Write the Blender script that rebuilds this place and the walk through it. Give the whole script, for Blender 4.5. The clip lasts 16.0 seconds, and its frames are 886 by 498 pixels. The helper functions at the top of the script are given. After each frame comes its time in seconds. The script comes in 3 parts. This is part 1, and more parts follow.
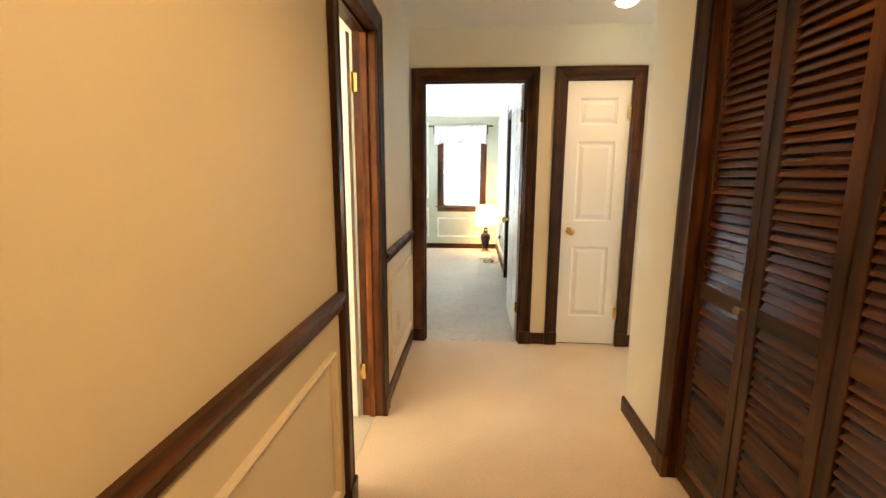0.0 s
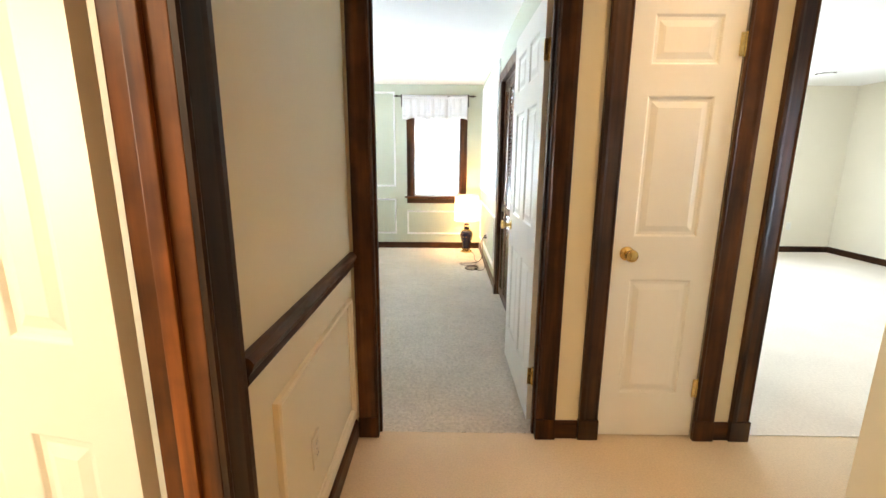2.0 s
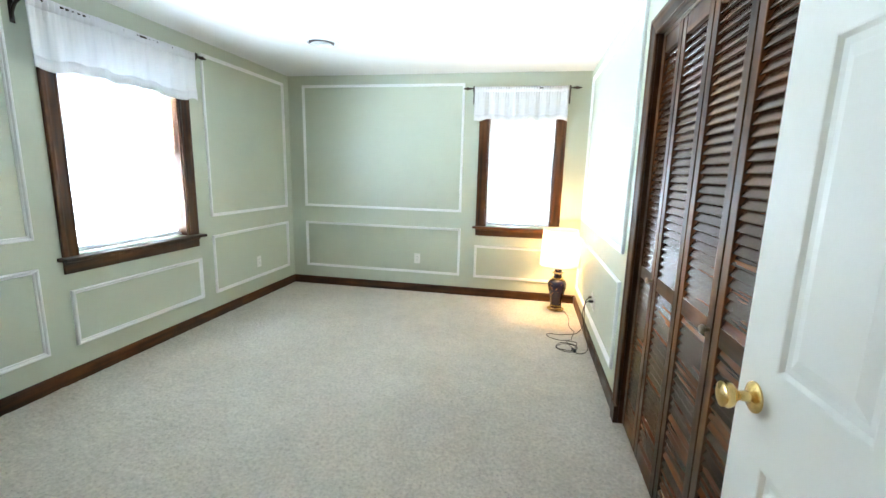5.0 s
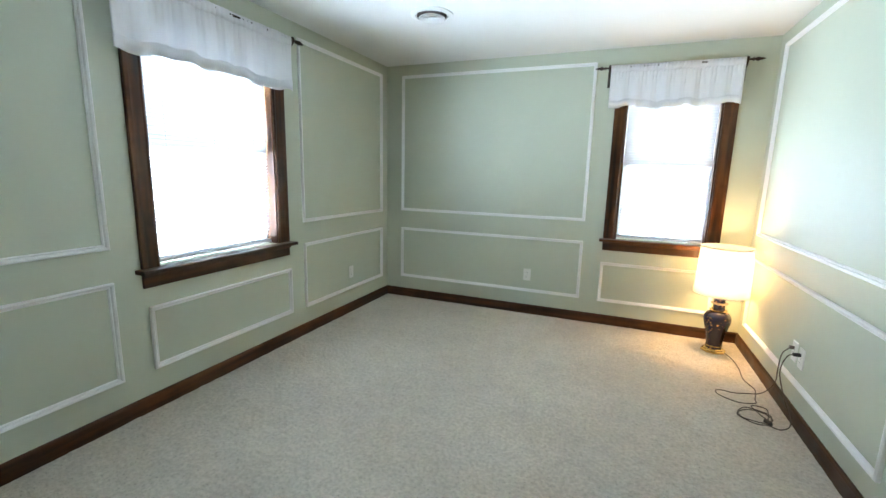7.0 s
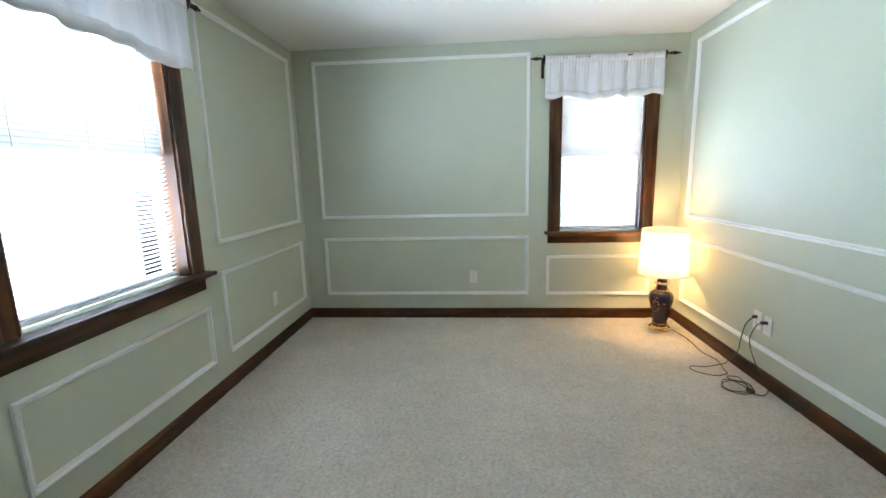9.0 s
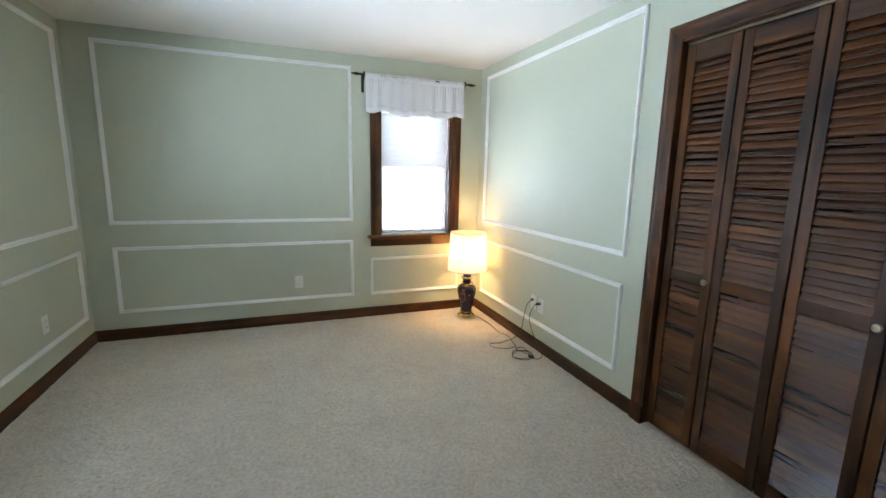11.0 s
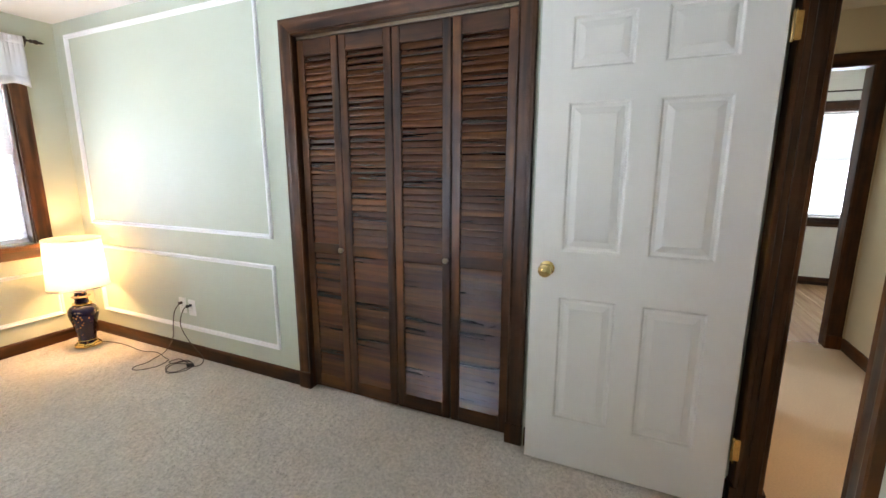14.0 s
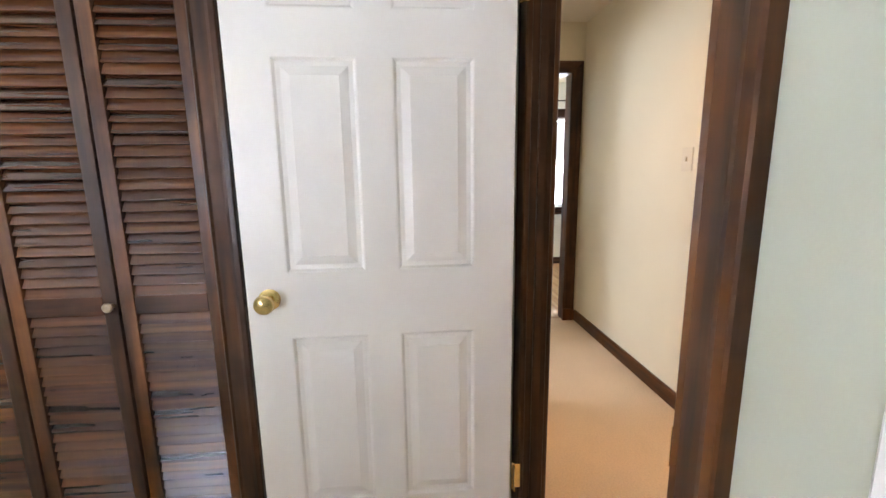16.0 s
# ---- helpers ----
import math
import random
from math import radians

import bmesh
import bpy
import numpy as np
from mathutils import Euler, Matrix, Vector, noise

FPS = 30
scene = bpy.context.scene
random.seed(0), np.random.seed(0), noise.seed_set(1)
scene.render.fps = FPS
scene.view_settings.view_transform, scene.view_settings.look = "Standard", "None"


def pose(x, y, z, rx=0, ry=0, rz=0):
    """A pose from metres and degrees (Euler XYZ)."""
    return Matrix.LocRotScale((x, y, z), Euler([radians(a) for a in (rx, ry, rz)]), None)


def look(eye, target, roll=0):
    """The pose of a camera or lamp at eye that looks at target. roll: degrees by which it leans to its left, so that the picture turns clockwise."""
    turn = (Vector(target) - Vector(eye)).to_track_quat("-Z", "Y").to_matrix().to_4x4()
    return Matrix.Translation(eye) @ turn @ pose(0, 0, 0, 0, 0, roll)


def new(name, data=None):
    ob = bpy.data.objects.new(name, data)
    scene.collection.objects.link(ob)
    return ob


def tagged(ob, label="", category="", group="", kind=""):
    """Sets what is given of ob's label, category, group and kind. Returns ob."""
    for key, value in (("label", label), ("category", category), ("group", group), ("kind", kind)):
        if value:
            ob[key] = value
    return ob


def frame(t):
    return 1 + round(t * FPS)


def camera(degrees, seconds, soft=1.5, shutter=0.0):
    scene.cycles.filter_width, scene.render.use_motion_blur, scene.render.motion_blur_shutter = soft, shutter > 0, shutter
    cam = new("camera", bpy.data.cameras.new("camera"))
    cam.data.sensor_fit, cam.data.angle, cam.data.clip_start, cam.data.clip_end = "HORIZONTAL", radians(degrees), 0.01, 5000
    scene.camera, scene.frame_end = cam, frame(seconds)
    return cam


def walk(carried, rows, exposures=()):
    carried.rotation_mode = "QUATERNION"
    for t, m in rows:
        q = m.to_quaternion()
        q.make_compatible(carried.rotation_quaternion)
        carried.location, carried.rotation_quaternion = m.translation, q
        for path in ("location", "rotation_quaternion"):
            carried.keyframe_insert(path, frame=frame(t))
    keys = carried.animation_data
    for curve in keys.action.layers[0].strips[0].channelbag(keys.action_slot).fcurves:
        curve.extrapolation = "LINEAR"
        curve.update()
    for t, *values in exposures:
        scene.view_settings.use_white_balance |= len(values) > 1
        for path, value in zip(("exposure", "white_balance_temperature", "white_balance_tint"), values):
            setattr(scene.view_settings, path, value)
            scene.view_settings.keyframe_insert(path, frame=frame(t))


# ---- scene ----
cam = camera(92.6, 16.0)
PATH = [
    (0, (0.287, 0.707, 1.344), (0.15, 2.673, 1.004), 0.2),
    (0.5, (0.288, 1.069, 1.329), (0.151, 3.035, 0.991), 0.3),
    (1, (0.259, 1.436, 1.314), (0.184, 3.401, 0.948), 0.9),
    (1.5, (0.236, 1.82, 1.321), (0.203, 3.779, 0.916), 1.1),
    (2, (0.231, 2.17, 1.332), (0.215, 4.127, 0.921), 0.4),
    (2.5, (0.213, 2.531, 1.329), (0.207, 4.494, 0.946), 0.6),
    (3, (0.219, 2.859, 1.342), (0.198, 4.831, 1.007), -0.1),
    (3.5, (0.228, 3.184, 1.345), (0.164, 5.16, 1.044), -0.5),
    (4, (0.209, 3.485, 1.351), (0.079, 5.457, 1.047), 1.2),
    (4.5, (0.196, 3.739, 1.356), (-0.032, 5.699, 1.029), 1.2),
    (5, (0.165, 3.968, 1.362), (-0.207, 5.899, 1.008), 1.5),
    (7.5, (-0.524, 4.661, 1.32), (-1.279, 6.481, 0.973), 1.3),
    (8, (-0.781, 4.733, 1.302), (-1.373, 6.61, 0.946), 1.0),
    (8.5, (-0.9, 4.789, 1.273), (-1.282, 6.724, 0.941), -0.2),
    (9, (-1.001, 4.812, 1.309), (-1.155, 6.776, 0.965), -1.4),
    (11.3, (-1.148, 4.625, 1.375), (-0.314, 6.408, 1.021), 2.0),
    (11.5, (-1.157, 4.633, 1.375), (-0.233, 6.368, 1.004), 2.4),
    (12, (-1.168, 4.604, 1.383), (-0.046, 6.21, 0.981), 1.5),
    (12.5, (-1.156, 4.561, 1.361), (0.156, 6.017, 0.959), 0.3),
    (13, (-1.156, 4.546, 1.367), (0.344, 5.803, 0.95), -0.8),
    (13.5, (-1.16, 4.544, 1.353), (0.499, 5.587, 0.952), -0.8),
    (14, (-1.145, 4.55, 1.345), (0.644, 5.363, 0.972), 0.1),
    (14.5, (-1.095, 4.563, 1.351), (0.786, 5.137, 0.989), 0.8),
    (15, (-0.967, 4.534, 1.318), (0.972, 4.866, 0.953), -0.0),
    (15.5, (-0.792, 4.499, 1.299), (1.172, 4.592, 0.935), -0.5),
    (16, (-0.59, 4.459, 1.291), (1.371, 4.305, 0.932), -0.8),
]
EXPOSURES = [(0, 0.82, 6700, 16), (1, 0.74, 6720, 17), (2.5, 0.72, 6800, 17), (3.5, 0.70, 6550, 15), (4.2, 0.65, 6350, 13), (5, 0.6, 6200, 12), (7.5, -0.1, 6200, 13),
             (9, -0.18, 6230, 14), (11.5, -0.38, 6400, 17), (13, -0.17, 6650, 21), (14.5, 0.2, 6800, 25), (16, 0.6, 6950, 30)]
walk(cam, [(t, look(eye, target, roll)) for t, eye, target, roll in PATH], EXPOSURES)


# ---- light and exposure ----
world = bpy.data.worlds.new("world")
scene.world = world
world.use_nodes = True
wn = world.node_tree
sky = wn.nodes.new("ShaderNodeTexSky")
sky.sky_type, sky.sun_disc = "NISHITA", False
sky.sun_elevation, sky.sun_rotation = radians(50), radians(120)
wn.links.new(sky.outputs[0], wn.nodes["Background"].inputs[0])
wn.nodes["Background"].inputs[1].default_value = 0.1

DAY = (0.69, 0.865, 1.0)
WARM = (1.0, 0.62, 0.27)


def area_lamp(name, m, w, h, watts, colour):
    d = bpy.data.lights.new(name, "AREA")
    d.shape, d.size, d.size_y, d.energy, d.color = "RECTANGLE", w, h, watts, colour
    ob = new(name, d)
    ob.matrix_world = m
    return ob


def point_lamp(name, p, watts, colour, radius):
    d = bpy.data.lights.new(name, "POINT")
    d.energy, d.color, d.shadow_soft_size = watts, colour, radius
    ob = new(name, d)
    ob.location = p
    return ob


def down_lamp(name, p, watts, colour, degrees, blend):
    d = bpy.data.lights.new(name, "SPOT")
    d.energy, d.color, d.shadow_soft_size = watts, colour, 0.05
    d.spot_size, d.spot_blend = radians(degrees), blend
    ob = new(name, d)
    ob.location = p
    return ob


# daylight in the window openings
area_lamp("daylight_west", look((-2.83, 6.53, 1.40), (0, 6.53, 1.3)), 0.82, 1.3, 285, DAY)
area_lamp("daylight_north", look((0.078, 8.86, 1.40), (0.078, 5, 1.3)), 0.62, 1.3, 115, DAY)
area_lamp("daylight_north_bedroom", look((3.2, 8.75, 1.5), (3.2, 5, 1.2)), 1.4, 1.3, 120, DAY)
area_lamp("daylight_end_room", look((5.35, 2.71, 1.40), (3, 2.71, 1.2)), 1.2, 1.3, 170, DAY)
# added warm fill that brightens the bathroom from out of view
area_lamp("bathroom_window_light", look((-2.45, 1.9, 1.5), (0, 2.3, 1.2)), 1.0, 1.0, 26, (1.0, 0.88, 0.66))
# lamps of the place
point_lamp("table_lamp_bulb", (0.525, 8.318, 0.65), 30, (1.0, 0.62, 0.26), 0.09)
down_lamp("hall_bulb", (1.217, 3.613, 2.37), 21, WARM, 130, 1.0)
down_lamp("hall_bulb", (0.80, 1.10, 2.37), 56, WARM, 164, 0.7)
point_lamp("bathroom_bulb", (-1.3, 1.6, 2.2), 26, (1.0, 0.8, 0.52), 0.08)


# ---- materials ----
def material(name, rough=0.6, metal=0.0):
    m = bpy.data.materials.new(name)
    m.use_nodes = True
    b = m.node_tree.nodes["Principled BSDF"]
    b.inputs["Roughness"].default_value = rough
    b.inputs["Metallic"].default_value = metal
    return m, m.node_tree, b


def noise_tex(nt, scale, stretch=(1, 1, 1), detail=4.0, space="Object", shuffle=False):
    co = nt.nodes.new("ShaderNodeTexCoord")
    mp = nt.nodes.new("ShaderNodeMapping")
    mp.inputs["Scale"].default_value = stretch
    if shuffle:
        info = nt.nodes.new("ShaderNodeObjectInfo")
        far = nt.nodes.new("ShaderNodeMath")
        far.operation = "MULTIPLY"
        far.inputs[1].default_value = 90.0
        nt.links.new(info.outputs["Random"], far.inputs[0])
        nt.links.new(far.outputs[0], mp.inputs["Location"])
    tx = nt.nodes.new("ShaderNodeTexNoise")
    tx.inputs["Scale"].default_value, tx.inputs["Detail"].default_value = scale, detail
    nt.links.new(co.outputs[space], mp.inputs[0])
    nt.links.new(mp.outputs[0], tx.inputs["Vector"])
    return tx


def ramp(nt, src, c0, c1, p0=0.3, p1=0.7):
    r = nt.nodes.new("ShaderNodeValToRGB")
    r.color_ramp.elements[0].color, r.color_ramp.elements[1].color = (*c0, 1), (*c1, 1)
    r.color_ramp.elements[0].position, r.color_ramp.elements[1].position = p0, p1
    nt.links.new(src, r.inputs[0])
    return r


def mix(nt, a, b, fac, mode="MULTIPLY"):
    x = nt.nodes.new("ShaderNodeMix")
    x.data_type, x.blend_type = "RGBA", mode
    if isinstance(fac, float):
        x.inputs[0].default_value = fac
    else:
        nt.links.new(fac, x.inputs[0])
    nt.links.new(a, x.inputs[6])
    nt.links.new(b, x.inputs[7])
    return x.outputs[2]


def bump(nt, b, src, strength, dist):
    n = nt.nodes.new("ShaderNodeBump")
    n.inputs["Strength"].default_value, n.inputs["Distance"].default_value = strength, dist
    nt.links.new(src, n.inputs["Height"])
    nt.links.new(n.outputs[0], b.inputs["Normal"])


def paint(name, colour, rough=0.6, vary=0.05, grain=220, depth=0.0006):
    m, nt, b = material(name, rough)
    big = noise_tex(nt, 1.7)
    r = ramp(nt, big.outputs[0], [c * (1 - vary) for c in colour], [min(1, c * (1 + vary)) for c in colour])
    nt.links.new(r.outputs[0], b.inputs["Base Color"])
    fine = noise_tex(nt, grain)
    bump(nt, b, fine.outputs[0], 0.35, depth)
    return m


def stained_wood(name, dark, light, stretch, rough=0.36, gloss=0.28, blotch=0.7, tones=((0.50, 0.50, 0.55), (1.30, 1.20, 1.05))):
    """Stained and varnished wood with long grain, blotches and a tone of its own for each piece."""
    m, nt, b = material(name, rough)
    grain = noise_tex(nt, 1.0, stretch, 6.0, shuffle=True)
    r = ramp(nt, grain.outputs[0], dark, light, 0.32, 0.68)
    blot = noise_tex(nt, 7.0, shuffle=True)
    rb = ramp(nt, blot.outputs[0], (0.42, 0.37, 0.34), (1, 1, 1), 0.36, 0.56)
    c = mix(nt, r.outputs[0], rb.outputs[0], blotch)
    info = nt.nodes.new("ShaderNodeObjectInfo")
    rr = ramp(nt, info.outputs["Random"], *tones, 0.0, 1.0)
    c = mix(nt, c, rr.outputs[0], 0.85)
    nt.links.new(c, b.inputs["Base Color"])
    rough_r = ramp(nt, blot.outputs[0], (rough * (1 - 0.3 * blotch),) * 3, (rough * (1 + 0.6 * blotch),) * 3)
    nt.links.new(rough_r.outputs[0], b.inputs["Roughness"])
    bump(nt, b, grain.outputs[0], 0.25, 0.0008)
    b.inputs["Specular IOR Level"].default_value = gloss
    return m


def metal(name, colour, rough=0.25):
    m, nt, b = material(name, rough, 1.0)
    t = noise_tex(nt, 60)
    r = ramp(nt, t.outputs[0], [c * 0.75 for c in colour], colour)
    nt.links.new(r.outputs[0], b.inputs["Base Color"])
    return m


def carpet(name, c0, c1, scale, dimpling=1.0):
    """Cut pile: pale clumps, dark specks painted as dimple shade between them, and broad worn patches."""
    m, nt, b = material(name, 0.95)
    tuft = noise_tex(nt, scale, (1, 1, 0.2), 5.0)
    r = ramp(nt, tuft.outputs[0], c0, c1, 0.30, 0.66)
    patch = noise_tex(nt, 1.9, (1, 1, 0.2), 3.0)
    rp = ramp(nt, patch.outputs[0], (0.90, 0.89, 0.87), (1.05, 1.05, 1.05), 0.3, 0.7)
    c = mix(nt, r.outputs[0], rp.outputs[0], 0.8)
    # shade in the pile's small dimples, put into the colour
    dimple_shade = noise_tex(nt, scale * 1.7, (1, 1.6, 0.2), 2.0)
    rs = ramp(nt, dimple_shade.outputs[0], (0.42, 0.39, 0.35), (1, 1, 1), 0.27, 0.40)
    c = mix(nt, c, rs.outputs[0], 0.75 * dimpling)
    cloud = noise_tex(nt, 11, (1, 1, 0.2), 3.0)
    rc = ramp(nt, cloud.outputs[0], (0.86, 0.86, 0.86), (1.05, 1.05, 1.05), 0.36, 0.62)
    c = mix(nt, c, rc.outputs[0], 0.4 * dimpling)
    nt.links.new(c, b.inputs["Base Color"])
    b.inputs["Sheen Weight"].default_value = 0.2
    fine = noise_tex(nt, scale * 6, (1, 1, 1), 2.0)
    both = mix(nt, tuft.outputs[0], fine.outputs[0], 0.3, "MIX")
    bump(nt, b, both, 0.3 + 0.6 * dimpling, 0.005 + 0.012 * dimpling)
    return m


GREEN = paint("sage_green_paint", (0.53, 0.562, 0.448), 0.5, 0.03)
TAN = paint("cream_hall_paint", (0.722, 0.644, 0.460), 0.5, 0.03)
WHITE_WALL = paint("white_wall_paint", (0.78, 0.77, 0.70), 0.6, 0.02)
CEIL = paint("ceiling_paint", (0.82, 0.82, 0.80), 0.8, 0.02, 90, 0.0015)
TAN_TRIM = paint("cream_trim_paint", (0.76, 0.67, 0.49), 0.4, 0.02)
HALL_CEIL = paint("cream_ceiling_paint", (0.80, 0.74, 0.60), 0.8, 0.02, 90, 0.0015)
SECOND_WALL = paint("ivory_wall_paint", (0.82, 0.77, 0.65), 0.6, 0.02)
TRIM_WHITE = paint("white_trim_paint", (0.86, 0.86, 0.84), 0.35, 0.02)
DOOR_WHITE = paint("white_door_paint", (0.79, 0.765, 0.69), 0.38, 0.03, 120, 0.0004)
PLASTIC = paint("white_plastic", (0.80, 0.79, 0.74), 0.35, 0.01)
ALMOND = paint("almond_plastic", (0.68, 0.60, 0.44), 0.4, 0.01)
WOOD_Z = stained_wood("walnut_stain_upright", (0.014, 0.0044, 0.0013), (0.110, 0.040, 0.0095), (22, 22, 1.6))
WOOD_X = stained_wood("walnut_stain_lengthwise", (0.014, 0.0044, 0.0013), (0.110, 0.040, 0.0095), (1.6, 22, 22))
WOOD_Y = stained_wood("walnut_stain_crosswise", (0.014, 0.0044, 0.0013), (0.110, 0.040, 0.0095), (22, 1.6, 22))
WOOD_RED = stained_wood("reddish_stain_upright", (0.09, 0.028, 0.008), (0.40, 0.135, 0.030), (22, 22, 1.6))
SLAT_WOOD = stained_wood("louvre_stain", (0.040, 0.0125, 0.0042), (0.112, 0.040, 0.0125), (60, 2.5, 60), 0.24, 0.5, 0.2, ((0.38, 0.35, 0.37), (1.25, 1.18, 1.08)))
BRASS = metal("polished_brass", (0.85, 0.62, 0.26), 0.2)
IRON = metal("dark_bronze", (0.06, 0.045, 0.035), 0.45)
STEEL = metal("aged_nickel", (0.36, 0.30, 0.22), 0.3)
CARPET_ROOM = carpet("berber_carpet", (0.56, 0.495, 0.405), (0.74, 0.67, 0.57), 52)
CARPET_HALL = carpet("plush_tan_carpet", (0.66, 0.52, 0.35), (0.76, 0.61, 0.42), 120, 0.1)
CARPET_THREE = carpet("pale_carpet", (0.68, 0.61, 0.53), (0.78, 0.71, 0.62), 70, 0.15)
# dark colour stands in for shade inside the closets and the vent throat
DARK = paint("dark_void_shade", (0.10, 0.08, 0.07), 0.9)
CORD = paint("brown_cord", (0.07, 0.045, 0.03), 0.5)
BLACK = paint("black_rubber_and_holes", (0.02, 0.02, 0.02), 0.5)
TILE = paint("cream_tile", (0.62, 0.55, 0.42), 0.25, 0.06)

m, nt, b = material("oak_boards", 0.2)
t = noise_tex(nt, 1.0, (1.5, 24, 24), 5.0)
r = ramp(nt, t.outputs[0], (0.30, 0.16, 0.07), (0.50, 0.31, 0.16))
nt.links.new(r.outputs[0], b.inputs["Base Color"])
OAK = m

m, nt, b = material("white_cotton", 0.9)
b.inputs["Base Color"].default_value = (0.84, 0.84, 0.86, 1)
weave = noise_tex(nt, 500)
bump(nt, b, weave.outputs[0], 0.3, 0.0005)
tr = nt.nodes.new("ShaderNodeBsdfTranslucent")
tr.inputs[0].default_value = (0.85, 0.86, 0.9, 1)
mx = nt.nodes.new("ShaderNodeMixShader")
mx.inputs[0].default_value = 0.16
nt.links.new(b.outputs[0], mx.inputs[1])
nt.links.new(tr.outputs[0], mx.inputs[2])
nt.links.new(mx.outputs[0], nt.nodes["Material Output"].inputs[0])
COTTON = m

m, nt, b = material("lamp_shade_linen", 0.9)
b.inputs["Base Color"].default_value = (0.85, 0.80, 0.68, 1)
weave = noise_tex(nt, 300)
bump(nt, b, weave.outputs[0], 0.3, 0.0005)
tr = nt.nodes.new("ShaderNodeBsdfTranslucent")
tr.inputs[0].default_value = (0.97, 0.94, 0.86, 1)
mx = nt.nodes.new("ShaderNodeMixShader")
mx.inputs[0].default_value = 0.85
nt.links.new(b.outputs[0], mx.inputs[1])
nt.links.new(tr.outputs[0], mx.inputs[2])
nt.links.new(mx.outputs[0], nt.nodes["Material Output"].inputs[0])
SHADE = m

m, nt, b = material("blind_vinyl", 0.5)
b.inputs["Base Color"].default_value = (0.85, 0.86, 0.88, 1)
tr = nt.nodes.new("ShaderNodeBsdfTranslucent")
tr.inputs[0].default_value = (0.85, 0.87, 0.9, 1)
mx = nt.nodes.new("ShaderNodeMixShader")
mx.inputs[0].default_value = 0.007
nt.links.new(b.outputs[0], mx.inputs[1])
nt.links.new(tr.outputs[0], mx.inputs[2])
nt.links.new(mx.outputs[0], nt.nodes["Material Output"].inputs[0])
VINYL = m

m, nt, b = material("window_glass", 0.0)
b.inputs["Transmission Weight"].default_value = 1.0
b.inputs["IOR"].default_value = 1.02
GLASS = m

m, nt, b = material("porcelain_navy_gilt", 0.12)
vo = nt.nodes.new("ShaderNodeTexVoronoi")
co = nt.nodes.new("ShaderNodeTexCoord")
vo.inputs["Scale"].default_value = 42
nt.links.new(co.outputs["Object"], vo.inputs["Vector"])
spots = ramp(nt, vo.outputs["Distance"], (0.50, 0.22, 0.08), (0.012, 0.010, 0.035), 0.22, 0.30)
where = noise_tex(nt, 9.0)
wr = ramp(nt, where.outputs[0], (0, 0, 0), (1, 1, 1), 0.44, 0.52)
base = nt.nodes.new("ShaderNodeRGB")
base.outputs[0].default_value = (0.012, 0.010, 0.035, 1)
c = mix(nt, base.outputs[0], spots.outputs[0], wr.outputs[0], "MIX")
nt.links.new(c, b.inputs["Base Color"])
PORCELAIN = m


def glow(name, colour, strength):
    g, gt, gb = material(name)
    gb.inputs["Emission Color"].default_value = (*colour, 1)
    gb.inputs["Emission Strength"].default_value = strength
    return g


BULB = glow("lit_bulb", (1.0, 0.86, 0.62), 12.0)
OUTSIDE = glow("bright_sky_backdrop", (0.92, 0.96, 1.0), 4.0)


# ---- mesh helpers ----
def finish(bm, name, mat, parent=None, label="", smooth=False):
    bmesh.ops.recalc_face_normals(bm, faces=bm.faces)
    me = bpy.data.meshes.new(name)
    bm.to_mesh(me)
    bm.free()
    me.materials.append(mat)
    if smooth:
        me.polygons.foreach_set("use_smooth", [True] * len(me.polygons))
        me.set_sharp_from_angle(angle=radians(40))
    ob = new(name, me)
    if parent is not None:
        ob.parent = parent
    if label:
        ob["label"] = label
    return ob


def part(name, bm, mat, parent, label="", smooth=False):
    return finish(bm, name, mat, parent, label, smooth)


def empty(name, m, label, category, group="", kind=""):
    ob = new(name)
    ob.empty_display_size = 0.1
    ob.matrix_world = m
    return tagged(ob, label, category, group, kind)


def add_box(bm, x0, x1, y0, y1, z0, z1):
    v = [bm.verts.new(p) for p in ((x0, y0, z0), (x1, y0, z0), (x1, y1, z0), (x0, y1, z0), (x0, y0, z1), (x1, y0, z1), (x1, y1, z1), (x0, y1, z1))]
    for q in ((0, 3, 2, 1), (4, 5, 6, 7), (0, 1, 5, 4), (1, 2, 6, 5), (2, 3, 7, 6), (3, 0, 4, 7)):
        bm.faces.new([v[i] for i in q])
    return v


def box(x0, x1, y0, y1, z0, z1, bevel=0.0):
    bm = bmesh.new()
    add_box(bm, x0, x1, y0, y1, z0, z1)
    if bevel:
        bmesh.ops.bevel(bm, geom=bm.edges[:], offset=bevel, segments=2, affect="EDGES", profile=0.6)
    return bm


def lathe(profile, steps=24):
    """A solid turned about z from (radius, height) pairs."""
    bm = bmesh.new()
    rings = []
    for r, z in profile:
        rings.append([bm.verts.new((r * math.cos(a), r * math.sin(a), z)) for a in (2 * math.pi * i / steps for i in range(steps))])
    for a, b2 in zip(rings, rings[1:]):
        for i in range(steps):
            j = (i + 1) % steps
            bm.faces.new((a[i], a[j], b2[j], b2[i]))
    bm.faces.new(rings[0][::-1])
    bm.faces.new(rings[-1])
    return bm


def moved(bm, m):
    bm.transform(m)
    return bm


